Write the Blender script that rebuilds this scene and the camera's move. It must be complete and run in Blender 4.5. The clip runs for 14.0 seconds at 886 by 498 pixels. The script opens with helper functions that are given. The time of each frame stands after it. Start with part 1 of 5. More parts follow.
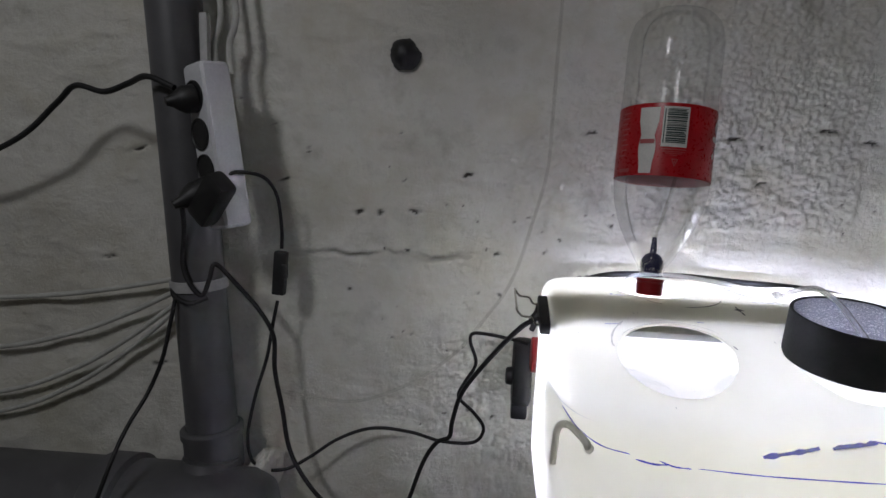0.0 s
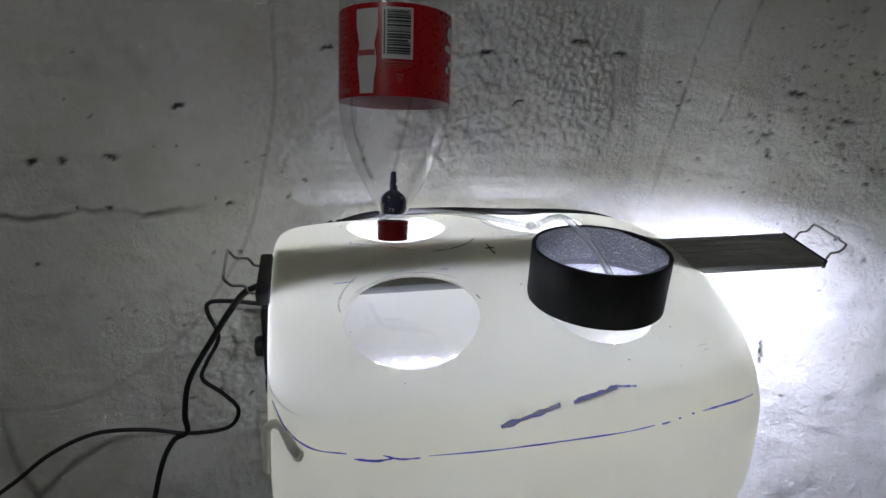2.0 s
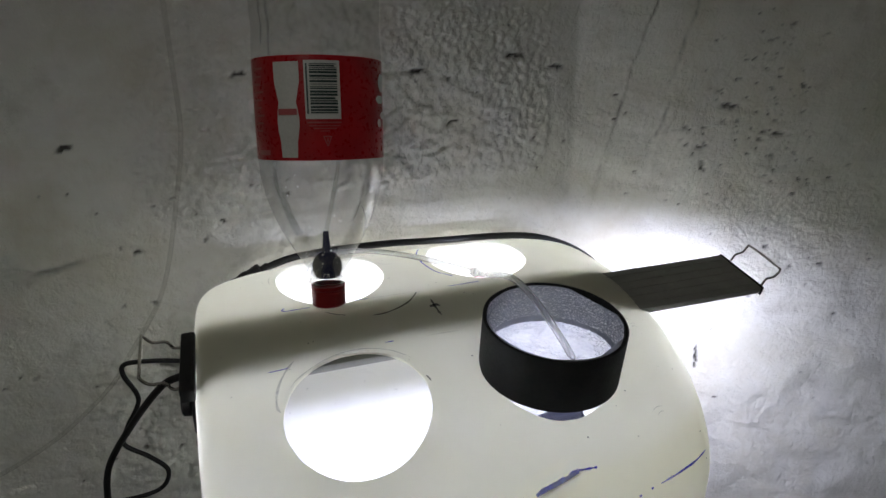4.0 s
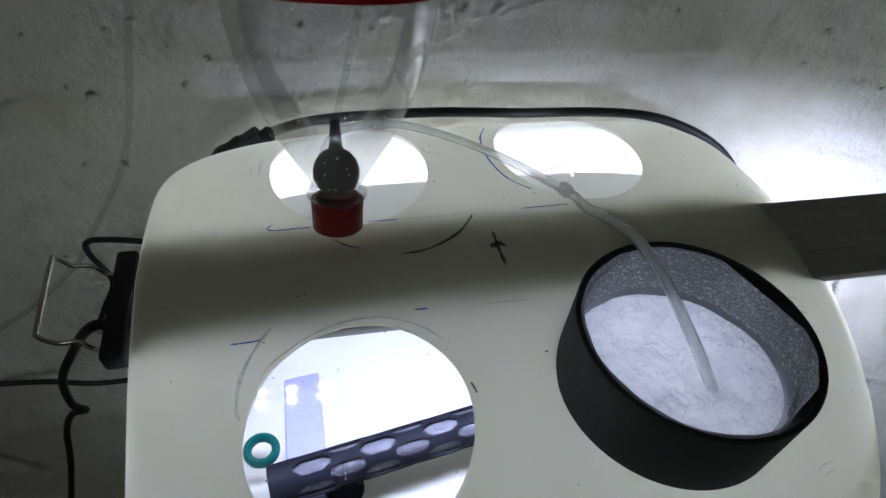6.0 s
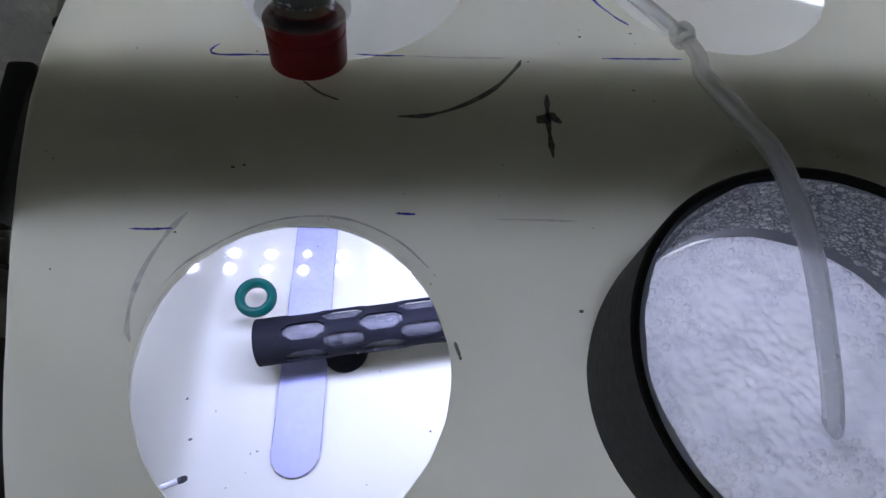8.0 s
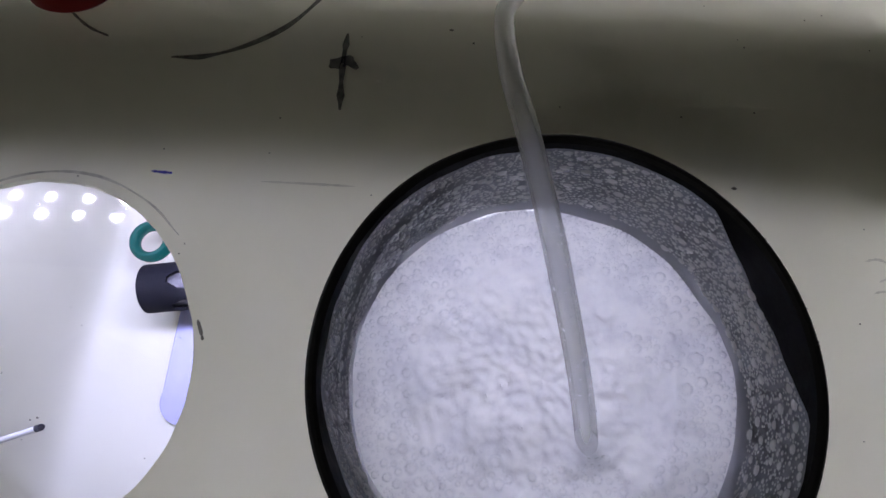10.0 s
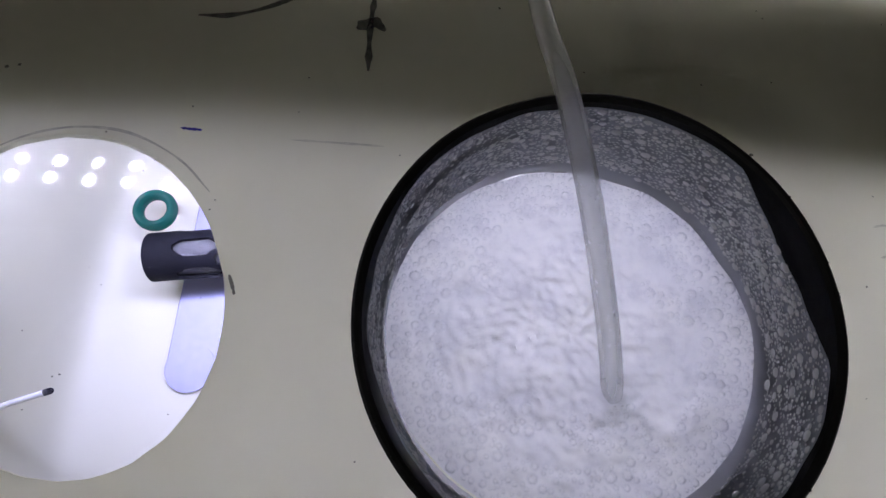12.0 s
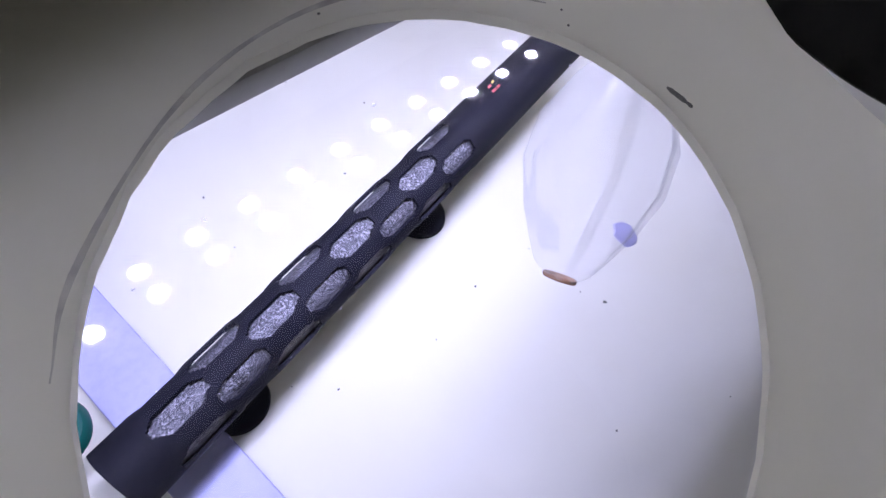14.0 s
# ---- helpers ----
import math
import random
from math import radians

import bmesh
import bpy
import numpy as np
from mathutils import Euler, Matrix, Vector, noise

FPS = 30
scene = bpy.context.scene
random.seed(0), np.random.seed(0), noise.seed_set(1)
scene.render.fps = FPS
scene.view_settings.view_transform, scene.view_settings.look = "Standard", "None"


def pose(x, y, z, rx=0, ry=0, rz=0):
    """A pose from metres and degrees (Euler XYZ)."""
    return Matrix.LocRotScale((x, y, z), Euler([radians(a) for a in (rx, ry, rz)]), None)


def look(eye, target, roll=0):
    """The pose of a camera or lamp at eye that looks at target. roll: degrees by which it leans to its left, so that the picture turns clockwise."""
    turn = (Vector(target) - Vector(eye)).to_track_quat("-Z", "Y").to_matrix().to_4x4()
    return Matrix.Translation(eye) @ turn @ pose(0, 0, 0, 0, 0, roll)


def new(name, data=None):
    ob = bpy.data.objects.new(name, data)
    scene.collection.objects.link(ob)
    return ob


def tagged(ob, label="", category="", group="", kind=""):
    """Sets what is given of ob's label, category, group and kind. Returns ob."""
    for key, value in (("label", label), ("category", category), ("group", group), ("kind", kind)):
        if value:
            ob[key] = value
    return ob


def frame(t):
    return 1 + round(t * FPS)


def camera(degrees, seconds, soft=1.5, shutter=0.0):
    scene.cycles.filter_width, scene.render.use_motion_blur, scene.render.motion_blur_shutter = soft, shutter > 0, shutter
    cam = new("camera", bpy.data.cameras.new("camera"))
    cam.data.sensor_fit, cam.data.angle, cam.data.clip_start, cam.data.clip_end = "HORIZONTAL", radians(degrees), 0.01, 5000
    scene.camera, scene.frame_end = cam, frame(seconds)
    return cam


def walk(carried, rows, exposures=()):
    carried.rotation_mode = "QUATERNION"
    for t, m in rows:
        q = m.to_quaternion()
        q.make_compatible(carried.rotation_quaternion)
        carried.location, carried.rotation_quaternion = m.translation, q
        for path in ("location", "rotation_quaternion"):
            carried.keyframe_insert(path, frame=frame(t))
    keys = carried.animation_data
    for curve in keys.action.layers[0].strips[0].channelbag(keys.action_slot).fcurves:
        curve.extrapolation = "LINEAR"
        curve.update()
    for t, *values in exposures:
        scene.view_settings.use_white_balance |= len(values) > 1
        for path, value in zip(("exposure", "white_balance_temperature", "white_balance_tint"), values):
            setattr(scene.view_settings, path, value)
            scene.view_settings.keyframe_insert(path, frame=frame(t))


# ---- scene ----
cam = camera(74.0, 14.0)
EXPOSURES = [(0.0, 1.87, 6100, 11), (0.5, 1.66, 6050, 11), (1.0, 1.36, 6100, 7), (2.0, 1.08, 6100, 6), (2.5, 1.03, 6200, 4), (5.0, 0.66, 6600, 1), (5.5, 0.46, 6400, -1), (6.0, 0.32, 6100, 0), (6.5, 0.22, 5850, 1), (7.0, 0.06, 5800, 3), (9.5, 0.12, 6350, 9), (10.5, 0.46, 6500, 10), (12.0, 0.36, 6500, 10), (12.5, 0.08, 6350, 12), (13.0, -0.05, 6150, 12), (13.5, -0.2, 6100, 13), (14.0, -0.12, 6200, 15)]
PATH = [
    (0, (-0.279, -0.668, 0.174), (-0.463, 1.297, -0.153), 2.3),
    (0.5, (-0.255, -0.625, 0.178), (-0.165, 1.343, -0.164), 0.8),
    (1, (-0.22, -0.587, 0.165), (0.148, 1.335, -0.244), -0.9),
    (1.5, (-0.191, -0.562, 0.155), (0.203, 1.338, -0.33), -1.4),
    (2, (-0.162, -0.537, 0.168), (0.226, 1.349, -0.373), 0.5),
    (2.5, (-0.136, -0.553, 0.187), (0.28, 1.321, -0.373), 0.2),
    (5, (-0.171, -0.349, 0.278), (0.503, 1.27, -0.684), 1.7),
    (5.5, (-0.149, -0.294, 0.251), (0.406, 1.262, -0.876), 3.6),
    (6, (-0.099, -0.253, 0.236), (0.262, 1.252, -1.03), 3.5),
    (6.5, (-0.076, -0.204, 0.226), (0.129, 1.156, -1.226), 4.2),
    (7, (-0.066, -0.173, 0.209), (0.058, 1.03, -1.384), 4.9),
    (9.5, (0.017, -0.125, 0.172), (-0.034, 0.745, -1.628), -1.2),
    (10, (0.044, -0.118, 0.167), (-0.016, 0.674, -1.668), -1.0),
    (10.5, (0.054, -0.124, 0.151), (0.0, 0.536, -1.736), -1.3),
    (11, (0.056, -0.135, 0.155), (-0.022, 0.576, -1.712), -2.0),
    (11.5, (0.047, -0.128, 0.171), (-0.046, 0.595, -1.691), -1.6),
    (12, (0.031, -0.128, 0.168), (0.026, 0.618, -1.687), 3.4),
    (12.5, (-0.015, -0.117, 0.147), (0.23, 0.643, -1.687), 9.3),
    (13, (-0.0741, -0.1046, 0.1307), (0.4168, 0.6053, -1.6735), 9.06),
    (13.3, (-0.0994, -0.0934, 0.1063), (0.6517, 0.5055, -1.6479), 18.66),
    (13.5, (-0.1047, -0.0939, 0.0921), (0.7441, 0.5236, -1.6104), 17.78),
    (14, (-0.1353, -0.0897, 0.0624), (0.8155, 0.4325, -1.6178), 18.05),
]
walk(cam, [(t, look(eye, target, roll)) for t, eye, target, roll in PATH], EXPOSURES)

# ---- light: the aquarium bar gives nearly all of it; a weak lamp hangs in the room behind the camera ----
LED_STRENGTH = 1000.0
world = bpy.data.worlds.new("world")
scene.world = world
world.use_nodes = True
world.node_tree.nodes["Background"].inputs[0].default_value = (0.5, 0.55, 0.6, 1)
world.node_tree.nodes["Background"].inputs[1].default_value = 0.02
room_lamp = bpy.data.lights.new("room_lamp", "AREA")
room_lamp.shape, room_lamp.size, room_lamp.energy, room_lamp.color = "DISK", 0.3, 2.3, (1.0, 0.97, 0.94)
lamp_ob = new("room_lamp", room_lamp)
lamp_ob.matrix_world = look((-1.1, -1.6, 1.30), (-0.25, 0.2, 0.1))


# ---- materials ----
def material(name):
    m = bpy.data.materials.new(name)
    m.use_nodes = True
    nt = m.node_tree
    return m, nt, nt.nodes, nt.links, nt.nodes["Principled BSDF"], nt.nodes["Material Output"]


def noise_node(nodes, links, scale, detail=4.0, rough=0.55, kind="Object"):
    tc = nodes.new("ShaderNodeTexCoord")
    n = nodes.new("ShaderNodeTexNoise")
    n.inputs["Scale"].default_value, n.inputs["Detail"].default_value, n.inputs["Roughness"].default_value = scale, detail, rough
    links.new(tc.outputs[kind], n.inputs["Vector"])
    return n


def ramp(nodes, links, src, stops):
    r = nodes.new("ShaderNodeValToRGB")
    while len(r.color_ramp.elements) < len(stops):
        r.color_ramp.elements.new(0.5)
    for e, (p, c) in zip(r.color_ramp.elements, stops):
        e.position, e.color = p, (*c, 1)
    links.new(src, r.inputs[0])
    return r.outputs[0]


def mix_colour(nodes, links, fac, a, b, mode="MIX"):
    n = nodes.new("ShaderNodeMix")
    n.data_type, n.blend_type = "RGBA", mode
    for sock, v in ((n.inputs[0], fac), (n.inputs[6], a), (n.inputs[7], b)):
        if isinstance(v, (int, float)):
            sock.default_value = v
        elif isinstance(v, tuple):
            sock.default_value = (*v, 1)
        else:
            links.new(v, sock)
    return n.outputs[2]


def bump(nodes, links, height, strength, distance, onto=None):
    b = nodes.new("ShaderNodeBump")
    b.inputs["Strength"].default_value, b.inputs["Distance"].default_value = strength, distance
    links.new(height, b.inputs["Height"])
    if onto is not None:
        links.new(onto, b.inputs["Normal"])
    return b.outputs[0]


def plain(name, colour, rough=0.5, metal=0.0, vary=0.15, scale=60.0, relief=0.0003, spec=0.5):
    """A solid surface with grain and wear at two scales."""
    m, nt, nodes, links, p, out = material(name)
    n1, n2 = noise_node(nodes, links, scale), noise_node(nodes, links, scale * 7, 3)
    lo, hi = tuple(c * (1 - vary) for c in colour), tuple(min(1, c * (1 + vary)) for c in colour)
    c1 = ramp(nodes, links, n1.outputs[0], [(0.3, lo), (0.7, hi)])
    c2 = ramp(nodes, links, n2.outputs[0], [(0.25, (0.8, 0.8, 0.8)), (0.6, (1, 1, 1))])
    links.new(mix_colour(nodes, links, 0.5, c1, c2, "MULTIPLY"), p.inputs["Base Color"])
    r = nodes.new("ShaderNodeMapRange")
    r.inputs[3].default_value, r.inputs[4].default_value = rough * 0.8, min(1, rough * 1.25)
    links.new(n2.outputs[0], r.inputs[0])
    links.new(r.outputs[0], p.inputs["Roughness"])
    p.inputs["Metallic"].default_value = metal
    p.inputs["Specular IOR Level"].default_value = spec
    links.new(bump(nodes, links, n2.outputs[0], 0.35, relief), p.inputs["Normal"])
    return m


def translucent(name, colour, through_colour, share, rough=0.4, scale=25.0, stain=0.1, relief=0.0004):
    """Milky plastic: reflects and lets scattered light through."""
    m, nt, nodes, links, p, out = material(name)
    n1, n2 = noise_node(nodes, links, scale, 5), noise_node(nodes, links, scale * 9, 3)
    dirty = tuple(c * (1 - stain * k) for c, k in zip(colour, (1.0, 1.1, 1.7)))
    c1 = ramp(nodes, links, n1.outputs[0], [(0.35, colour), (0.75, dirty)])
    links.new(c1, p.inputs["Base Color"])
    p.inputs["Roughness"].default_value = rough
    b = bump(nodes, links, n2.outputs[0], 0.3, relief)
    links.new(b, p.inputs["Normal"])
    tr = nodes.new("ShaderNodeBsdfTranslucent")
    dirty2 = tuple(c * (1 - stain * k) for c, k in zip(through_colour, (1.0, 1.05, 1.4)))
    links.new(ramp(nodes, links, n1.outputs[0], [(0.35, through_colour), (0.75, dirty2)]), tr.inputs[0])
    mx = nodes.new("ShaderNodeMixShader")
    mx.inputs[0].default_value = share
    links.new(p.outputs[0], mx.inputs[1])
    links.new(tr.outputs[0], mx.inputs[2])
    links.new(mx.outputs[0], out.inputs[0])
    return m


def clear(name, tint, gloss=0.6, haze=0.05, rough=0.04, relief=0.0, scale=40.0):
    """Thin clear plastic or a water surface: see-through, with a gloss that grows at grazing angles, and a little haze."""
    m, nt, nodes, links, p, out = material(name)
    tp, gl, df = nodes.new("ShaderNodeBsdfTransparent"), nodes.new("ShaderNodeBsdfGlossy"), nodes.new("ShaderNodeBsdfTranslucent")
    df2 = nodes.new("ShaderNodeBsdfDiffuse")
    tp.inputs[0].default_value = (*tint, 1)
    gl.inputs["Roughness"].default_value = rough
    df.inputs[0].default_value = df2.inputs[0].default_value = (0.8, 0.8, 0.8, 1)
    fr = nodes.new("ShaderNodeFresnel")
    fr.inputs[0].default_value = 1.4
    k = nodes.new("ShaderNodeMath")
    k.operation, k.use_clamp = "MULTIPLY", True
    k.inputs[1].default_value = gloss
    links.new(fr.outputs[0], k.inputs[0])
    hz, both, mx = nodes.new("ShaderNodeMixShader"), nodes.new("ShaderNodeMixShader"), nodes.new("ShaderNodeMixShader")
    hz.inputs[0].default_value = 0.5
    links.new(df.outputs[0], hz.inputs[1])
    links.new(df2.outputs[0], hz.inputs[2])
    both.inputs[0].default_value = haze
    links.new(tp.outputs[0], both.inputs[1])
    links.new(hz.outputs[0], both.inputs[2])
    links.new(k.outputs[0], mx.inputs[0])
    links.new(both.outputs[0], mx.inputs[1])
    links.new(gl.outputs[0], mx.inputs[2])
    links.new(mx.outputs[0], out.inputs[0])
    if relief:
        n = noise_node(nodes, links, scale, 3)
        links.new(bump(nodes, links, n.outputs[0], 0.5, relief), gl.inputs["Normal"])
    return m


def plaster_material():
    m, nt, nodes, links, p, out = material("limewashed_plaster")
    big, mid, fine = noise_node(nodes, links, 2.6, 6), noise_node(nodes, links, 14, 6, 0.65), noise_node(nodes, links, 160, 4, 0.7)
    c = ramp(nodes, links, big.outputs[0], [(0.3, (0.56, 0.55, 0.50)), (0.5, (0.7, 0.69, 0.64)), (0.72, (0.62, 0.62, 0.55))])
    c2 = ramp(nodes, links, mid.outputs[0], [(0.28, (0.7, 0.69, 0.66)), (0.45, (1, 1, 1)), (0.8, (0.94, 0.93, 0.9))])
    c = mix_colour(nodes, links, 0.8, c, c2, "MULTIPLY")
    # crevices, pits and cracks of the chips mask, mixed to near black
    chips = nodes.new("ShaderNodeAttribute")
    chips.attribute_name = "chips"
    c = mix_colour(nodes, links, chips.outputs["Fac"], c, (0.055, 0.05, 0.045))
    grime = ramp(nodes, links, noise_node(nodes, links, 7, 5, 0.7).outputs[0], [(0.45, (1, 1, 1)), (0.75, (0.78, 0.75, 0.66))])
    c = mix_colour(nodes, links, 0.7, c, grime, "MULTIPLY")
    links.new(c, p.inputs["Base Color"])
    p.inputs["Roughness"].default_value = 0.88
    p.inputs["Specular IOR Level"].default_value = 0.25
    b1 = bump(nodes, links, mid.outputs[0], 0.5, 0.005)
    b2 = bump(nodes, links, fine.outputs[0], 0.75, 0.004, b1)
    links.new(b2, p.inputs["Normal"])
    return m


def froth_material():
    m, nt, nodes, links, p, out = material("frothing_water")
    n1, n2 = noise_node(nodes, links, 45, 4), noise_node(nodes, links, 220, 2)
    links.new(ramp(nodes, links, n1.outputs[0], [(0.3, (0.66, 0.68, 0.74)), (0.62, (0.9, 0.91, 0.95))]), p.inputs["Base Color"])
    p.inputs["Roughness"].default_value = 0.12
    b = bump(nodes, links, n2.outputs[0], 0.8, 0.002, bump(nodes, links, n1.outputs[0], 0.6, 0.003))
    links.new(b, p.inputs["Normal"])
    tr = nodes.new("ShaderNodeBsdfTranslucent")
    # Fine ripple shading goes into the transmitted colour, since translucency ignores the bump.
    n3 = noise_node(nodes, links, 130, 6, 0.7)
    fine = ramp(nodes, links, n3.outputs[0], [(0.34, (0.80, 0.80, 0.84)), (0.48, (0.95, 0.95, 0.97)), (0.64, (1, 1, 1))])
    base = ramp(nodes, links, n1.outputs[0], [(0.28, (0.88, 0.89, 0.93)), (0.55, (0.99, 0.99, 1.0))])
    links.new(mix_colour(nodes, links, 0.75, base, fine, "MULTIPLY"), tr.inputs[0])
    mx = nodes.new("ShaderNodeMixShader")
    mx.inputs[0].default_value = 0.84
    links.new(p.outputs[0], mx.inputs[1])
    links.new(tr.outputs[0], mx.inputs[2])
    links.new(mx.outputs[0], out.inputs[0])
    return m


def bubble_material():
    """Thin bubble skin: clear face-on, glossy towards its outline."""
    m, nt, nodes, links, p, out = material("bubble_skin")
    tp, gl, mx = nodes.new("ShaderNodeBsdfTransparent"), nodes.new("ShaderNodeBsdfGlossy"), nodes.new("ShaderNodeMixShader")
    tp.inputs[0].default_value = (0.995, 0.995, 0.997, 1)
    gl.inputs[0].default_value = (0.9, 0.91, 0.93, 1)
    gl.inputs["Roughness"].default_value = 0.03
    lw, pw = nodes.new("ShaderNodeLayerWeight"), nodes.new("ShaderNodeMath")
    lw.inputs[0].default_value = 0.5
    pw.operation, pw.use_clamp = "POWER", True
    pw.inputs[1].default_value = 1.15
    links.new(lw.outputs["Facing"], pw.inputs[0])
    links.new(pw.outputs[0], mx.inputs[0])
    links.new(tp.outputs[0], mx.inputs[1])
    links.new(gl.outputs[0], mx.inputs[2])
    links.new(mx.outputs[0], out.inputs[0])
    return m


def mesh_material():
    """Fine woven steel gauze: wire glints painted as light grain between dark gaps."""
    m, nt, nodes, links, p, out = material("steel_gauze")
    wires, patches = noise_node(nodes, links, 900, 2, 0.8), noise_node(nodes, links, 90, 3)
    c = ramp(nodes, links, wires.outputs[0], [(0.38, (0.012, 0.012, 0.015)), (0.52, (0.085, 0.085, 0.09)), (0.66, (0.34, 0.33, 0.34))])
    c2 = ramp(nodes, links, patches.outputs[0], [(0.3, (0.45, 0.44, 0.46)), (0.65, (1, 1, 1))])
    links.new(mix_colour(nodes, links, 0.8, c, c2, "MULTIPLY"), p.inputs["Base Color"])
    p.inputs["Roughness"].default_value, p.inputs["Metallic"].default_value = 0.35, 0.25
    links.new(bump(nodes, links, wires.outputs[0], 0.7, 0.0012), p.inputs["Normal"])
    return m


def emitter(name, colour, strength):
    m, nt, nodes, links, p, out = material(name)
    e = nodes.new("ShaderNodeEmission")
    e.inputs[0].default_value, e.inputs[1].default_value = (*colour, 1), strength
    links.new(e.outputs[0], out.inputs[0])
    return m


PLASTER = plaster_material()
CONCRETE = plain("dusty_concrete", (0.1, 0.085, 0.075), 0.9, 0, 0.35, 9, 0.003)
LIMED = plain("limed_ceiling", (0.5, 0.49, 0.46), 0.9, 0, 0.12, 5, 0.003)
MILKY = translucent("milky_polyethylene", (0.85, 0.84, 0.73), (0.97, 0.962, 0.865), 0.60, 0.5, 9, 0.06)
BLACK_PIPE = plain("black_polyethylene", (0.014, 0.014, 0.015), 0.6, 0, 0.3, 50, 0.0005, 0.3)
BLACK_PLASTIC = plain("black_plastic", (0.012, 0.012, 0.013), 0.5, 0, 0.25, 60)
RUBBER = plain("black_cable_rubber", (0.01, 0.01, 0.011), 0.55, 0, 0.25, 90)
ALU = plain("grey_anodised_aluminium", (0.32, 0.32, 0.29), 0.5, 0.3, 0.08, 30)
WIRE = plain("nickel_wire", (0.55, 0.53, 0.5), 0.25, 1.0, 0.15, 120)
LED_WHITE = emitter("led_glow", (0.94, 0.93, 1.28), LED_STRENGTH)
PET = clear("clear_pet", (0.972, 0.978, 0.972), 0.36, 0.05, 0.08, 0.0006, 30)
PET_FOG = clear("fogged_pet", (0.965, 0.97, 0.965), 0.36, 0.07, 0.1, 0.0008, 30)
TUBING = clear("milky_silicone_tubing", (0.965, 0.97, 0.965), 0.16, 0.3, 0.2)
CUP_FILM = translucent("grey_translucent_liner", (0.40, 0.41, 0.46), (0.8, 0.82, 0.9), 0.45, 0.2, 40, 0.12)
# White stands in for the light that clear beads would refract.
DROPLET = translucent("water_droplets", (0.97, 0.97, 0.98), (0.98, 0.98, 1.0), 0.10, 0.06, 40, 0.01)
WATER = clear("water_surface", (0.80, 0.812, 0.888), 0.95, 0.0, 0.015, 0.00015, 25)
FROTH = froth_material()
BUBBLE = bubble_material()
RED_LABEL = plain("red_printed_film", (0.42, 0.006, 0.012), 0.28, 0, 0.12, 40, 0.0002)
RED_CAP = plain("red_cap_plastic", (0.27, 0.008, 0.011), 0.34, 0, 0.15, 60)
LABEL_WHITE = plain("white_print", (0.7, 0.69, 0.65), 0.4, 0, 0.05, 60)
LABEL_GREEN = plain("dark_green_print", (0.02, 0.045, 0.04), 0.4, 0, 0.1, 60)
LABEL_BACK = plain("pale_label_back", (0.62, 0.34, 0.34), 0.5, 0, 0.1, 30)
LABEL_PINK = plain("faint_print", (0.42, 0.1, 0.1), 0.4, 0, 0.1, 60)
VALVE_BLUE = plain("dark_blue_rubber", (0.008, 0.011, 0.075), 0.45, 0, 0.2, 80, 0.0003, 0.3)
WALL_TUBE = clear("thin_clear_tubing", (0.98, 0.98, 0.97), 0.2, 0.06, 0.15)


def ink(name, colour, cover):
    """Marker ink, worn thin: part of it lets the ground show."""
    m = plain(name, colour, 0.6, 0, 0.3, 150)
    nodes, links = m.node_tree.nodes, m.node_tree.links
    tp, mx = nodes.new("ShaderNodeBsdfTransparent"), nodes.new("ShaderNodeMixShader")
    n = noise_node(nodes, links, 260, 3)
    k = nodes.new("ShaderNodeMapRange")
    k.inputs[3].default_value, k.inputs[4].default_value = max(0.0, cover - 0.35), min(1.0, cover + 0.3)
    links.new(n.outputs[0], k.inputs[0])
    links.new(k.outputs[0], mx.inputs[0])
    links.new(tp.outputs[0], mx.inputs[1])
    links.new(nodes["Principled BSDF"].outputs[0], mx.inputs[2])
    links.new(mx.outputs[0], nodes["Material Output"].inputs[0])
    return m


INK = ink("blue_marker_ink", (0.03, 0.04, 0.72), 0.85)
INK_DARK = ink("dark_marker_ink", (0.012, 0.011, 0.025), 0.9)
ELBOW_PVC = translucent("cloudy_pvc", (0.85, 0.84, 0.78), (0.9, 0.9, 0.86), 0.45, 0.25, 40, 0.08)
INK_WORN = ink("half_worn_ink", (0.16, 0.12, 0.62), 0.3)
INK_FAINT = ink("worn_marker_ink", (0.25, 0.25, 0.8), 0.06)
PIPE_GREY = plain("grey_drain_pipe", (0.085, 0.085, 0.09), 0.45, 0, 0.15, 12)
STRIP_WHITE = plain("white_abs", (0.62, 0.63, 0.66), 0.4, 0, 0.06, 40)
PAINTED = plain("painted_cable", (0.5, 0.5, 0.47), 0.8, 0, 0.15, 40)
STRIP_GREY = plain("grey_tape", (0.4, 0.4, 0.4), 0.6, 0, 0.15, 60)
GREEN_RING = translucent("green_ring_plastic", (0.004, 0.075, 0.06), (0.02, 0.34, 0.26), 0.4, 0.25, 60, 0.1)
FILTER_BLACK = plain("filter_black", (0.008, 0.008, 0.011), 0.6, 0, 0.25, 70, 0.0003, 0.06)
PRINT_RED = plain("red_print", (0.35, 0.05, 0.05), 0.5, 0, 0.3, 300)
PRINT_YELLOW = plain("yellow_print", (0.45, 0.3, 0.06), 0.5, 0, 0.3, 300)
LILAC = translucent("faint_blue_film", (0.5, 0.5, 0.72), (0.8, 0.8, 0.95), 0.6, 0.4, 40, 0.1)
MESH_GREY = mesh_material()
PURPLE = plain("lilac_strip", (0.28, 0.28, 0.42), 0.5, 0, 0.05, 30)
PINK = plain("plain_pink", (0.75, 0.42, 0.45), 0.4, 0, 0.1, 60)
STICK = plain("white_stick", (0.75, 0.75, 0.76), 0.4, 0, 0.06, 60)
WOOD = plain("dark_stained_wood", (0.06, 0.04, 0.028), 0.7, 0, 0.35, 20, 0.001)
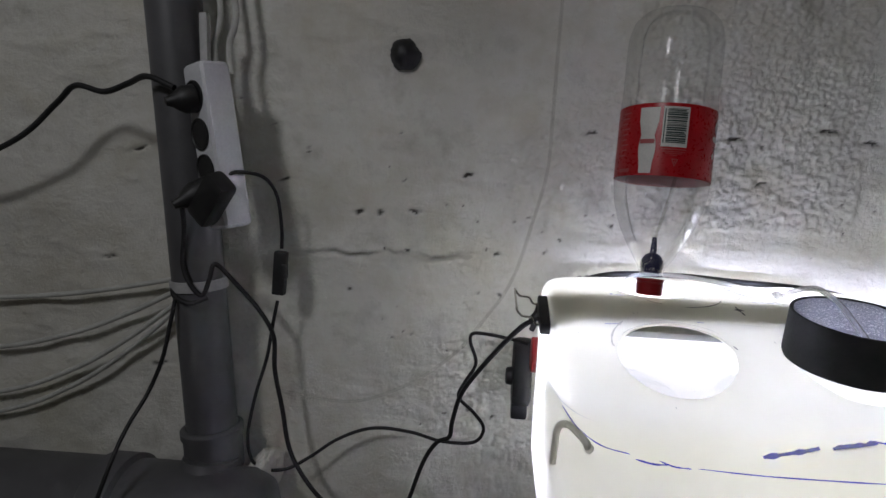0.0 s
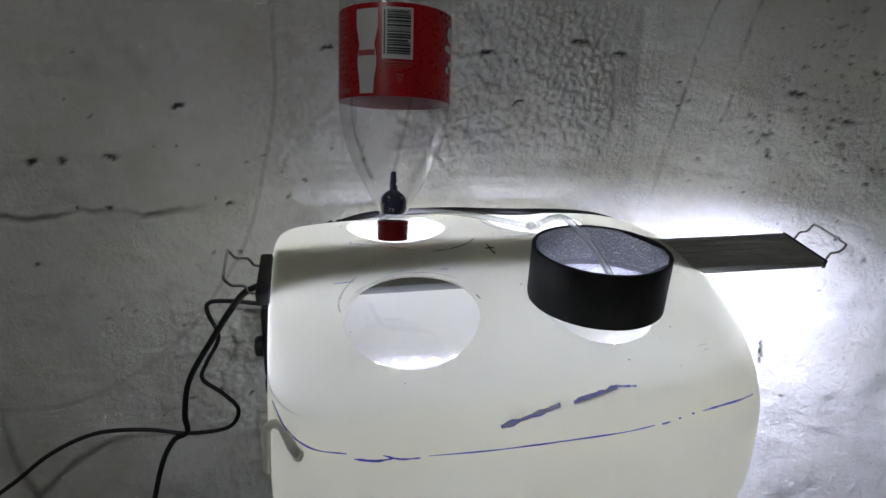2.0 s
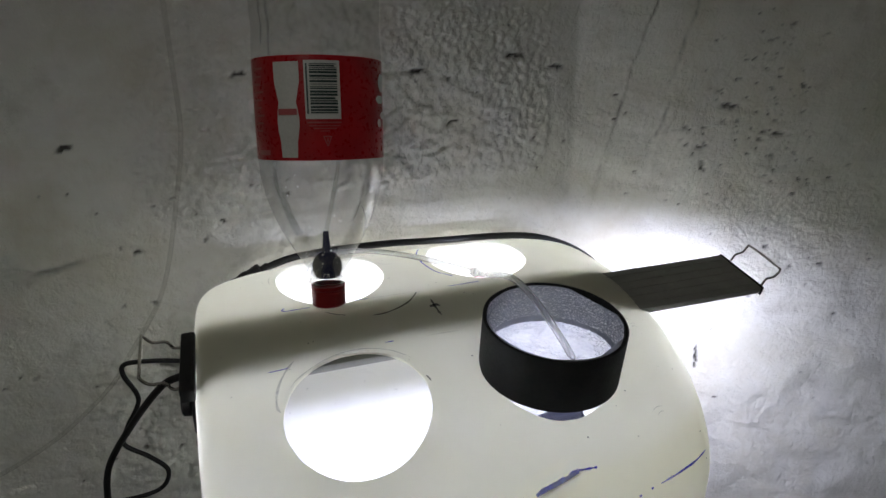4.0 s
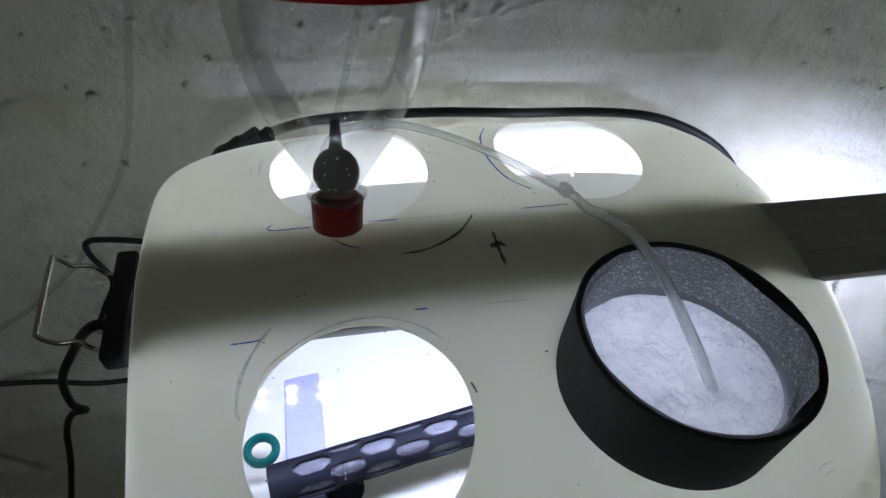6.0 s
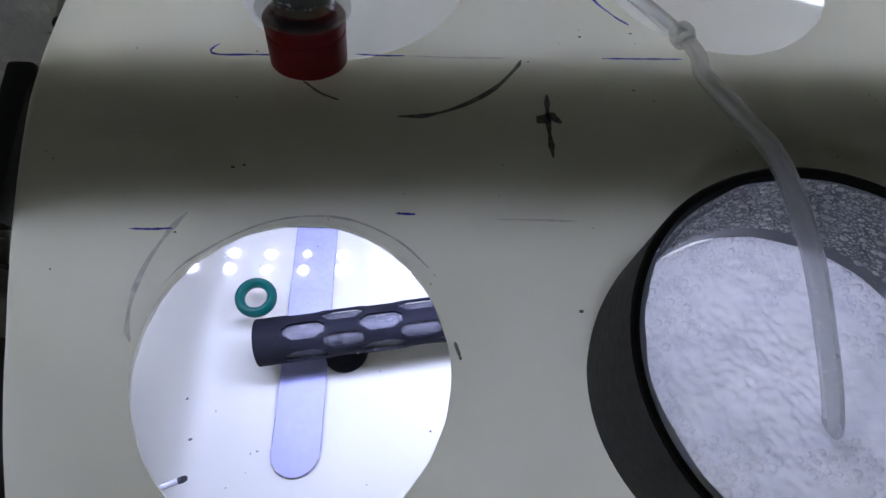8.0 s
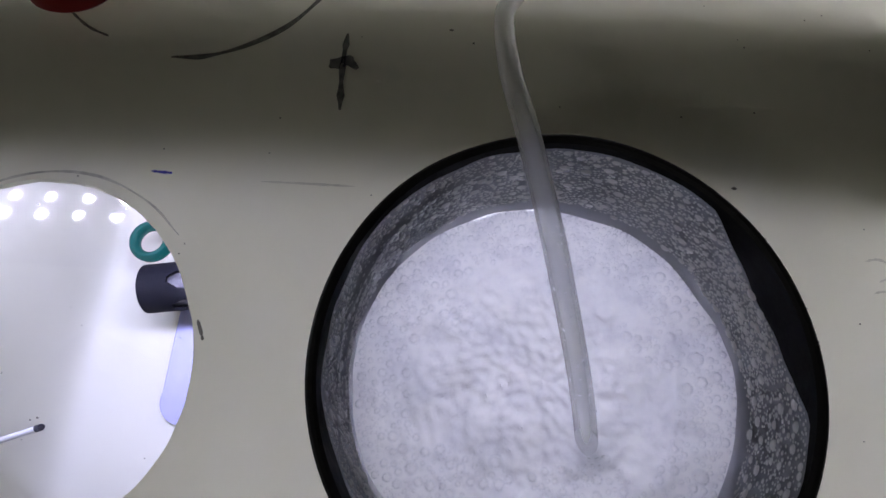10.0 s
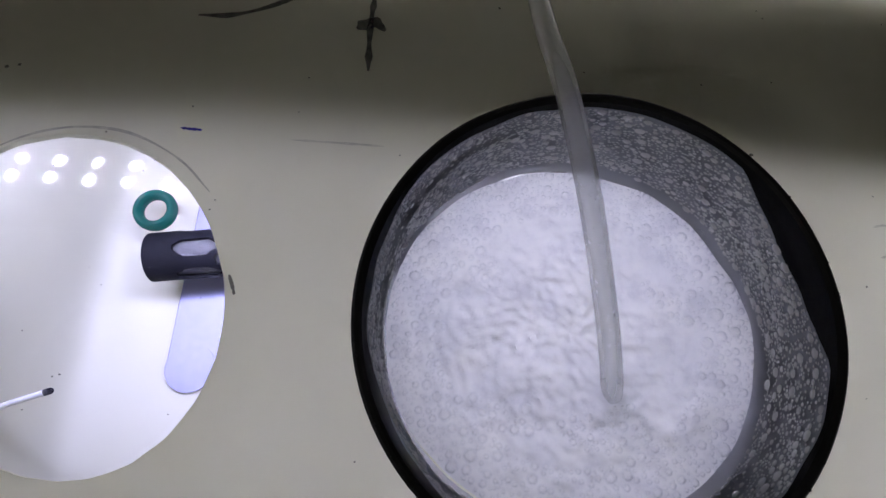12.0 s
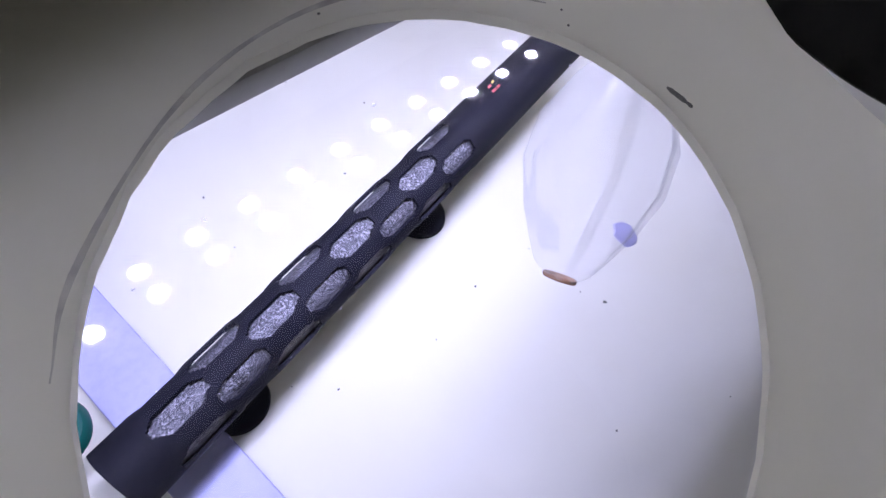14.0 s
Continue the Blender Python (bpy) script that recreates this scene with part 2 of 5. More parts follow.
SHADE = plain("lamp_enamel", (0.3, 0.3, 0.28), 0.4, 0, 0.1, 20)
TAN = plain("brown_sediment", (0.3, 0.16, 0.08), 0.7, 0, 0.3, 90)


# ---- mesh helpers ----
def mesh_of(name, verts, faces, mat, smooth=True, sharp=35):
    me = bpy.data.meshes.new(name)
    me.from_pydata([tuple(v) for v in verts], [], faces)
    me.materials.append(mat)
    if smooth:
        me.polygons.foreach_set("use_smooth", [True] * len(me.polygons))
        me.set_sharp_from_angle(angle=radians(sharp))
    me.update()
    return me


def part(name, me, parent=None, label=""):
    ob = new(name, me)
    if parent is not None:
        ob.parent = parent
    if label:
        tagged(ob, label)
    return ob


def thing(name, label, category, group="", kind="", at=(0, 0, 0)):
    ob = new(name)
    ob.location = at
    ob.empty_display_size = 0.02
    return tagged(ob, label, category, group, kind)


def frame_along(a):
    a = Vector(a).normalized()
    side = a.cross(Vector((0, 0, 1)))
    if side.length < 1e-4:
        side = Vector((1, 0, 0))
    side.normalize()
    return a, side, a.cross(side).normalized()


def smooth_path(points, steps=8):
    """Catmull-Rom through the points."""
    p = [Vector(q) for q in points]
    p = [2 * p[0] - p[1]] + p + [2 * p[-1] - p[-2]]
    out = []
    for i in range(1, len(p) - 2):
        for k in range(steps):
            t = k / steps
            a, b, c, d = p[i - 1], p[i], p[i + 1], p[i + 2]
            out.append(0.5 * (2 * b + (c - a) * t + (2 * a - 5 * b + 4 * c - d) * t * t + (3 * b - a - 3 * c + d) * t ** 3))
    return out + [p[-2]]


def tube(name, points, r, mat, segs=10, steps=8, smooth=True, radii=None):
    path = smooth_path(points, steps) if smooth else [Vector(q) for q in points]
    verts, faces = [], []
    up = None
    for i, q in enumerate(path):
        d = (path[min(i + 1, len(path) - 1)] - path[max(i - 1, 0)]).normalized()
        if up is None:
            _, s, up = frame_along(d)
        s = d.cross(up)
        s.normalize()
        up = s.cross(d).normalized()
        rr = r if radii is None else r * radii(i / (len(path) - 1))
        for k in range(segs):
            a = 2 * math.pi * k / segs
            verts.append(q + (s * math.cos(a) + up * math.sin(a)) * rr)
    n = len(path)
    for i in range(n - 1):
        for k in range(segs):
            k2 = (k + 1) % segs
            faces.append((i * segs + k, i * segs + k2, (i + 1) * segs + k2, (i + 1) * segs + k))
    faces.append(tuple(reversed(range(segs))))
    faces.append(tuple((n - 1) * segs + k for k in range(segs)))
    return mesh_of(name, verts, faces, mat, True, 60)


def lathe(name, base, axis, profile, mat, segs=48, closed=True, wobble=0.0, sharp=35):
    """Turn (distance along the axis, radius) pairs round an axis."""
    a, s, u = frame_along(axis)
    base = Vector(base)
    verts, faces = [], []
    for i, (h, r) in enumerate(profile):
        for k in range(segs):
            t = 2 * math.pi * k / segs
            rr = r * (1 + wobble * noise.noise((math.cos(t) * 2, math.sin(t) * 2, i * 0.05)))
            verts.append(base + a * h + (s * math.cos(t) + u * math.sin(t)) * rr)
    n = len(profile)
    for i in range(n - 1):
        for k in range(segs):
            k2 = (k + 1) % segs
            faces.append((i * segs + k, (i + 1) * segs + k, (i + 1) * segs + k2, i * segs + k2))
    if closed:
        faces.append(tuple(range(segs)))
        faces.append(tuple((n - 1) * segs + k for k in reversed(range(segs))))
    return mesh_of(name, verts, faces, mat, True, sharp)


def ring_profile(h0, h1, r_out, r_in, b=0.0006):
    """Closed tube wall with eased edges; for lathe(closed=False)."""
    return [(h0, r_in), (h0, r_out - b), (h0 + b, r_out), (h1 - b, r_out), (h1, r_out - b), (h1, r_in + b), (h1 - b, r_in), (h0, r_in)]


def block(name, centre, size, mat, bevel=0.002, turn=None, segs=2):
    bm = bmesh.new()
    bmesh.ops.create_cube(bm, size=1)
    bmesh.ops.scale(bm, vec=size, verts=bm.verts)
    if bevel:
        bmesh.ops.bevel(bm, geom=bm.edges[:], offset=bevel, segments=segs, affect="EDGES", profile=0.6)
    m = Matrix.Translation(centre) @ (turn.to_4x4() if turn is not None else Matrix.Identity(4))
    bmesh.ops.transform(bm, matrix=m, verts=bm.verts)
    me = bpy.data.meshes.new(name)
    bm.to_mesh(me)
    bm.free()
    me.materials.append(mat)
    me.polygons.foreach_set("use_smooth", [True] * len(me.polygons))
    me.set_sharp_from_angle(angle=radians(35))
    return me


def hash01(i, j, seed):
    h = (i.astype(np.int64) * 374761393 + j.astype(np.int64) * 668265263 + seed * 974634777) & 0x7FFFFFFF
    h = ((h ^ (h >> 13)) * 1274126177) & 0x7FFFFFFF
    return ((h ^ (h >> 16)) & 0xFFFF) / 65535.0


def value_noise(x, y, seed):
    i, j = np.floor(x), np.floor(y)
    u, v = x - i, y - j
    u, v = u * u * (3 - 2 * u), v * v * (3 - 2 * v)
    a, b = hash01(i, j, seed), hash01(i + 1, j, seed)
    c, d = hash01(i, j + 1, seed), hash01(i + 1, j + 1, seed)
    return (a * (1 - u) + b * u) * (1 - v) + (c * (1 - u) + d * u) * v


def fbm(x, y, freq, octaves, seed, gain=0.5):
    t, amp, tot = 0, 1.0, 0
    for k in range(octaves):
        t = t + amp * (value_noise(x * freq, y * freq, seed + k) - 0.5)
        tot += amp
        amp *= gain
        freq *= 2.03
    return t / tot


def lumps_field(x, y, freq, seed):
    """Round pebbly lumps: one bump to a cell, each of its own height."""
    px, py = x * freq, y * freq
    i0, j0 = np.floor(px), np.floor(py)
    best = np.zeros_like(px)
    for di in (-1, 0, 1):
        for dj in (-1, 0, 1):
            i, j = i0 + di, j0 + dj
            cx, cy = i + hash01(i, j, seed), j + hash01(i, j, seed + 1)
            size = 0.35 + 0.5 * hash01(i, j, seed + 2)
            r2 = ((px - cx) ** 2 + (py - cy) ** 2) / size ** 2
            best = np.maximum(best, np.sqrt(np.maximum(0, 1 - r2)) * (0.25 + 0.75 * hash01(i, j, seed + 3)))
    return best


# ---- the room ----
FLOOR_Z, CEIL_Z = -0.80, 1.45
X0, X1, Y0 = -2.3, 1.7, -2.4


def wall_depth(x, z):
    """Where the rough wall's face lies."""
    bend = np.maximum(0, x - 0.27)
    y = 0.232 - 0.42 * bend - 0.22 * np.maximum(0, -z) * np.clip((x - 0.24) / 0.15, 0, 1)
    return np.maximum(y, -0.25)


def build_wall():
    xs = np.concatenate([np.linspace(X0, -1.15, 24)[:-1], np.arange(-1.15, -0.462, 0.006), np.arange(-0.46, 0.72, 0.0026), np.linspace(0.723, X1, 60)])
    zs = np.concatenate([np.linspace(FLOOR_Z, -0.5, 12)[:-1], np.arange(-0.5, -0.302, 0.006), np.arange(-0.30, 0.42, 0.0026), np.linspace(0.424, CEIL_Z, 70)])
    gx, gz = np.meshgrid(xs, zs)
    rough = np.clip(fbm(gx, gz, 3.1, 3, 5) * 3.2 + 0.5, 0.15, 1)
    edge = fbm(gx, gz, 9, 3, 8) * 0.12
    blocky = np.clip((0.235 + edge - gx) / 0.015, 0, 1) * np.clip((gx + 0.14 + 2 * edge) / 0.06, 0, 1) * np.clip((gz - 0.055 + edge) / 0.02, 0, 1)
    right = np.clip((gx - 0.42 + edge) / 0.06, 0, 1)
    lower = np.clip((0.0 - gz + edge) / 0.1, 0, 1)
    strip_in = np.clip((gx - (0.335 + 0.22 * (gz - 0.2))) / 0.004, 0, 1) * np.clip(((0.385 + 0.16 * (gz - 0.2)) - gx) / 0.004, 0, 1) * np.clip((gz + 0.02) * 20, 0, 1)
    grain_left = np.clip((-0.06 - gx + edge) / 0.05, 0, 1) * np.clip((gx + 0.42) / 0.1, 0, 1) * np.clip((0.30 - gz) / 0.08, 0, 1) * np.clip(fbm(gx, gz, 6, 2, 63) * 5 + 1.0, 0, 1)
    rough = np.clip(np.maximum(np.maximum(np.maximum(rough * 0.4, grain_left), blocky), np.maximum(right * 0.22, lower * 0.3)) * (1 - 0.8 * strip_in), 0.1, 1)
    d = fbm(gx, gz, 1.7, 4, 11) * 0.035 + fbm(gx, gz, 17, 3, 21, 0.5) * 0.010
    lumps = fbm(gx, gz * 1.2, 75, 3, 31, 0.7)
    d = d + rough * (np.abs(lumps) * 0.004 + fbm(gx, gz * 1.15, 120, 3, 35, 0.8) * 0.0045 + (lumps_field(gx, gz * 1.2, 150, 51) * 0.0034 + lumps_field(gx + 0.7, gz, 260, 57) * 0.0016) * np.clip(rough * 1.6 - 0.25, 0, 1)) - strip_in * 0.0025
    trowel = fbm(gx * 0.6 + gz * 0.25, gz * 1.7, 26, 2, 41)
    d = d + np.maximum(0, trowel - 0.08) * 0.008
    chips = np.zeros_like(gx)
    rnd = random.Random(17)

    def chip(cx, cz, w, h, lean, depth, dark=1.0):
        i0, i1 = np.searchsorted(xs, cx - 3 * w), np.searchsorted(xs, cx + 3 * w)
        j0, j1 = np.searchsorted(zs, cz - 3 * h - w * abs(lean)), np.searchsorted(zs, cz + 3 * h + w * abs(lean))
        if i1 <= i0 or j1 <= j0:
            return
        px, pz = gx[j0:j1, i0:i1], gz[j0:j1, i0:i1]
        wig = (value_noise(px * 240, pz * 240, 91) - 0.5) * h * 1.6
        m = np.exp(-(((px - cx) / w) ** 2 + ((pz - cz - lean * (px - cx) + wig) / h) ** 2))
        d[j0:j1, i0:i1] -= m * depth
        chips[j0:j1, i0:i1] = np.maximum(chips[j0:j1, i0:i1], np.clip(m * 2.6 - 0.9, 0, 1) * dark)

    # larger crevices, sunk and darkened
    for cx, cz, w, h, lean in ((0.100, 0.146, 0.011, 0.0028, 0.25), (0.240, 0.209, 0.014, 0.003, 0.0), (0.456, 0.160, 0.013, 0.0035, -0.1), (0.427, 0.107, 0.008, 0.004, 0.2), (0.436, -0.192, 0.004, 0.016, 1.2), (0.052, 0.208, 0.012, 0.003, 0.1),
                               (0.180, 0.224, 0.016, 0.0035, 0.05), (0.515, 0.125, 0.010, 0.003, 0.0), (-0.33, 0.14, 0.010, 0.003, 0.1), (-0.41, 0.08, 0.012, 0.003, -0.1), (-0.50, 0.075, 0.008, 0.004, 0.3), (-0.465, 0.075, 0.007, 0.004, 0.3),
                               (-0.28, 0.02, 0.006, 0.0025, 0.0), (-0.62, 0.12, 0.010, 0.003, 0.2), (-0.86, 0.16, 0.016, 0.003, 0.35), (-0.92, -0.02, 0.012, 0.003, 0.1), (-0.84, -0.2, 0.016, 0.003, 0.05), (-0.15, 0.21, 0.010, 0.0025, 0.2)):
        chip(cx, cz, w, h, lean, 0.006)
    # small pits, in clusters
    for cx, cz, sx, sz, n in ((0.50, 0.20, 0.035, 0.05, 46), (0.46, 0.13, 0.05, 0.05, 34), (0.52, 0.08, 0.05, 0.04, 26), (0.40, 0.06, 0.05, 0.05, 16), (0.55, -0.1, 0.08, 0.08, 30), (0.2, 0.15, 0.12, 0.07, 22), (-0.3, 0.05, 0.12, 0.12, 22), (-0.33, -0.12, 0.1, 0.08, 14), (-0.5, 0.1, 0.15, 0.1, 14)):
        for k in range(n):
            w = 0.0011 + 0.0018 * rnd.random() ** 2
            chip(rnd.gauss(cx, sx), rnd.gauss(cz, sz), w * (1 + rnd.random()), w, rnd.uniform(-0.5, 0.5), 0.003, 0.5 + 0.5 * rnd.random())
    for (cx, cz, lean, seed, w, k) in ((0.335, 0.2, 0.22, 3, 0.0014, 0.003), (0.385, 0.2, 0.16, 4, 0.0016, 0.002)):
        line = cx + lean * (gz - cz) + fbm(gz, gz * 0 + seed, 14, 4, 60 + seed) * 0.010
        m = np.exp(-((gx - line) / w) ** 2) * np.clip((gz - 0.03) * 14, 0, 1)
        d = d - m * k
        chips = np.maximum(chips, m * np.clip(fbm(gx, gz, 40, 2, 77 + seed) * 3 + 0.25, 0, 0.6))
    crack = 0.012 + fbm(gx, gx * 0 + 2.0, 22, 3, 71) * 0.03
    m = np.exp(-((gz - crack) / 0.003) ** 2) * np.clip((-0.3 - gx) * 12, 0, 1) * np.clip((gx + 0.62) * 12, 0, 1)
    d = d - m * 0.007
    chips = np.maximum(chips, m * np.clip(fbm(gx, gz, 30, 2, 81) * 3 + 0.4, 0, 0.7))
    gy = wall_depth(gx, gz) - d
    verts = np.stack([gx, gy, gz], -1).reshape(-1, 3)
    nx, nz = len(xs), len(zs)
    idx = np.arange(nx * nz).reshape(nz, nx)
    q = np.stack([idx[:-1, :-1], idx[:-1, 1:], idx[1:, 1:], idx[1:, :-1]], -1).reshape(-1, 4)
    me = bpy.data.meshes.new("wall_north")
    me.vertices.add(len(verts))
    me.vertices.foreach_set("co", verts.ravel())
    me.loops.add(q.size)
    me.loops.foreach_set("vertex_index", q.ravel())
    me.polygons.add(len(q))
    me.polygons.foreach_set("loop_start", np.arange(0, q.size, 4))
    me.update(calc_edges=True)
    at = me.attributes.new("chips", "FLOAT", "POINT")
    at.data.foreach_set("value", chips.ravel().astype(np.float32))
    me.polygons.foreach_set("use_smooth", [True] * len(me.polygons))
    me.materials.append(PLASTER)
    return tagged(part("wall_north", me), "rough limewashed cellar wall with cracks and chips", "wall", kind="structure")


wall = build_wall()
tagged(part("wall_backing", block("wall_backing", ((X0 + X1) / 2, 0.62, 0.3), (X1 - X0, 0.3, 2.6), LIMED, 0)), "masonry behind the plaster face", "wall", kind="structure")
tagged(part("floor", block("floor", ((X0 + X1) / 2, -0.8, FLOOR_Z - 0.05), (X1 - X0 + 0.4, 3.4, 0.1), CONCRETE, 0)), "dark dusty concrete cellar floor", "floor", kind="structure")
tagged(part("ceiling", block("ceiling", ((X0 + X1) / 2, -0.8, CEIL_Z + 0.05), (X1 - X0 + 0.4, 3.4, 0.1), LIMED, 0)), "plain limed cellar ceiling", "ceiling", kind="structure")
tagged(part("wall_south", block("wall_south", ((X0 + X1) / 2, Y0 - 0.05, 0.3), (X1 - X0 + 0.4, 0.1, 2.6), LIMED, 0)), "plain limewashed cellar wall", "wall", kind="structure")
for nm, cx in (("wall_west", X0 - 0.05), ("wall_east", X1 + 0.05)):
    tagged(part(nm, block(nm, (cx, -0.8, 0.3), (0.1, 3.4, 2.6), LIMED, 0)), "plain limewashed cellar side wall", "wall", kind="structure")

# ---- the canister ----
YC, ZC = 0.085, -0.116
HALF_F, HALF_B, HALF_Z = 0.280, 0.120, 0.1275
NF, NB = 1.85, 5.5
WATER_Z = -0.063


def spans(x):
    """Scale of the front depth, the back depth and the height at x."""
    if x >= 0.02:
        t = min(1.0, (x - 0.02) / 0.240)
        return tuple(max(0.0, 1 - t ** p) ** (1 / p) for p in (3.0, 3.6, 5.0))
    if x < -0.10:
        t = min(1.0, (-0.10 - x) / 0.1185)
        back = min(1.0, (-0.05 - x) / 0.1685)
        return tuple(max(0.0, 1 - q ** p) ** (1 / p) for q, p in ((t, 5.0), (back, 2.5), (t, 14.0)))
    if x < -0.05:
        return (1.0, max(0.0, 1 - ((-0.05 - x) / 0.1685) ** 2.5) ** (1 / 2.5), 1.0)
    return (1.0, 1.0, 1.0)


def sway(x, y):
    """The worn top stands a little higher between the front openings than at its end."""
    along = min(max(x, -0.20), -0.03) + 0.094
    fade = min(1.0, max(0.0, (0.10 - x) / 0.10)) * min(1.0, max(0.0, (0.03 - y) / 0.09)) * min(1.0, max(0.0, (y + 0.18) / 0.06))
    return 0.085 * along * fade


def top_z(x, y):
    f, b, h = spans(x)
    half, n = (HALF_F * f, NF) if y < YC else (HALF_B * b, NB)
    t = min(1.0, abs(y - YC) / max(half, 1e-5))
    return ZC + HALF_Z * h * (1 - t ** n) ** (1 / n) + sway(x, y)


def canister_shell(inset):
    xs = []
    n = 26
    for k in range(n + 1):
        t = math.sin(0.5 * math.pi * k / n) ** (2 / 6.0)
        xs.append(-0.10 - t * 0.1185)
    xs = list(reversed(xs)) + [-0.10 + 0.12 * (k + 1) / 10 for k in range(10)]
    for k in range(1, n + 1):
        xs.append(0.02 + 0.240 * math.sin(0.5 * math.pi * k / n) ** (2 / 3.0))
    xs[0], xs[-1] = -0.21845, 0.2599
    segs = 128
    verts, faces = [], []
    for x in xs:
        f, b, h = spans(x)
        for k in range(segs):
            a = 2 * math.pi * k / segs
            c, s = math.cos(a), math.sin(a)
            nn = NF if c < 0 else NB
            if s < 0:
                nn = 4.0
            half = (HALF_F * f if c < 0 else HALF_B * b)
            y = YC + math.copysign(abs(c) ** (2 / nn), c) * max(half - inset, 0.002)
            z = ZC + math.copysign(abs(s) ** (2 / nn), s) * max(HALF_Z * h - inset, 0.002)
            xx = x + inset * (1 if x < -0.10 else -1 if x > 0.02 else 0) * min(1, abs(x + 0.04) / 0.19)
            verts.append((xx, y, z + sway(x, y) * max(0.0, s) ** 0.3))
    m = len(xs)
    for i in range(m - 1):
        for k in range(segs):
            k2 = (k + 1) % segs
            faces.append((i * segs + k, i * segs + k2, (i + 1) * segs + k2, (i + 1) * segs + k))
    faces.append(tuple(reversed(range(segs))))
    faces.append(tuple((m - 1) * segs + k for k in range(segs)))
    if inset:
        faces = [tuple(reversed(q)) for q in faces]
    return verts, faces


HOLES = [(-0.0943, -0.0809, 0.0568, 0.0536), (-0.0836, 0.1140, 0.0558, 0.0670), (0.0842, 0.1190, 0.0562, 0.0645), (0.0690, -0.0780, 0.0550, 0.0500)]


def build_canister():
    v1, f1 = canister_shell(0.0)
    v2, f2 = canister_shell(0.0022)
    k = len(v1)
    me = bpy.data.meshes.new("canister_body")
    me.from_pydata(v1 + v2, [], f1 + [tuple(i + k for i in q) for q in f2])
    me.update()
    body = new("raw_body", me)
    rnd = random.Random(4)
    cutters = []
    for (cx, cy, rx, ry) in HOLES:
        verts, faces = [], []
        segs = 96
        ph = rnd.random() * 9
        for zz in (-0.10, 0.06):
            for q in range(segs):
                a = 2 * math.pi * q / segs
                rr = (1 + 0.012 * noise.noise((math.cos(a) * 1.3 + ph, math.sin(a) * 1.3, 0)) + 0.009 * noise.noise((math.cos(a) * 9, math.sin(a) * 9, ph)))
                verts.append((cx + rx * rr * math.cos(a), cy + ry * rr * math.sin(a), zz))
        for q in range(segs):
            q2 = (q + 1) % segs
            faces.append((q, q2, segs + q2, segs + q))
        faces.append(tuple(reversed(range(segs))))
        faces.append(tuple(segs + q for q in range(segs)))
        cm = bpy.data.meshes.new("cutter")
        cm.from_pydata(verts, [], faces)
        co = new("cutter", cm)
        mod = body.modifiers.new("cut", "BOOLEAN")
        mod.operation, mod.object, mod.solver = "DIFFERENCE", co, "EXACT"
        cutters.append(co)
    dg = bpy.context.evaluated_depsgraph_get()
    done = bpy.data.meshes.new_from_object(body.evaluated_get(dg))
    for o in cutters + [body]:
        bpy.data.objects.remove(o, do_unlink=True)
    done.name = "body"
    done.materials.clear()
    done.materials.append(MILKY)
    done.polygons.foreach_set("use_smooth", [True] * len(done.polygons))
    done.set_sharp_from_angle(angle=radians(40))
    return done


canister = thing("plastic_canister", "translucent milky plastic canister with round hand-cut openings, lit from within", "canister", at=(0, 0, 0))
part("body", build_canister(), canister)


def on_top(x, y, lift=0.0006):
    return Vector((x, y, top_z(x, y) + lift))


def on_front(x, z, lift=0.0006):
    """A point of the front face at that height."""
    f, b, h = spans(x)
    t = min(1.0, abs(z - ZC) / (HALF_Z * h))
    n = NF if z > ZC else 4.0
    return Vector((x, YC - HALF_F * f * (1 - t ** n) ** (1 / n) - lift, z + lift * 0.7))


def stroke(name, points, width, mat, taper=True):
    """A flat ink line laid on the canister, as a thin ribbon."""
    p = smooth_path(points, 6)
    verts, faces = [], []
    for i, q in enumerate(p):
        d = (p[min(i + 1, len(p) - 1)] - p[max(i - 1, 0)]).normalized()
        e = 1e-3
        if q.z > -0.045 and q.y > -0.155:
            nrm = Vector((-(top_z(q.x + e, q.y) - top_z(q.x - e, q.y)) / (2 * e), -(top_z(q.x, q.y + e) - top_z(q.x, q.y - e)) / (2 * e), 1)).normalized()
        else:
            nrm = Vector((0, -0.8, 0.6))
        s = d.cross(nrm).normalized()
        t = i / (len(p) - 1)
        w = width * (0.75 + 0.5 * noise.noise((t * 7, width * 900, 1.7))) * (min(1, 0.35 + 4 * min(t, 1 - t)) if taper else 1)
        verts += [q - s * w / 2, q + s * w / 2]
        if i:
            faces.append((2 * i - 2, 2 * i - 1, 2 * i + 1, 2 * i))
    return mesh_of(name, verts, faces, mat)


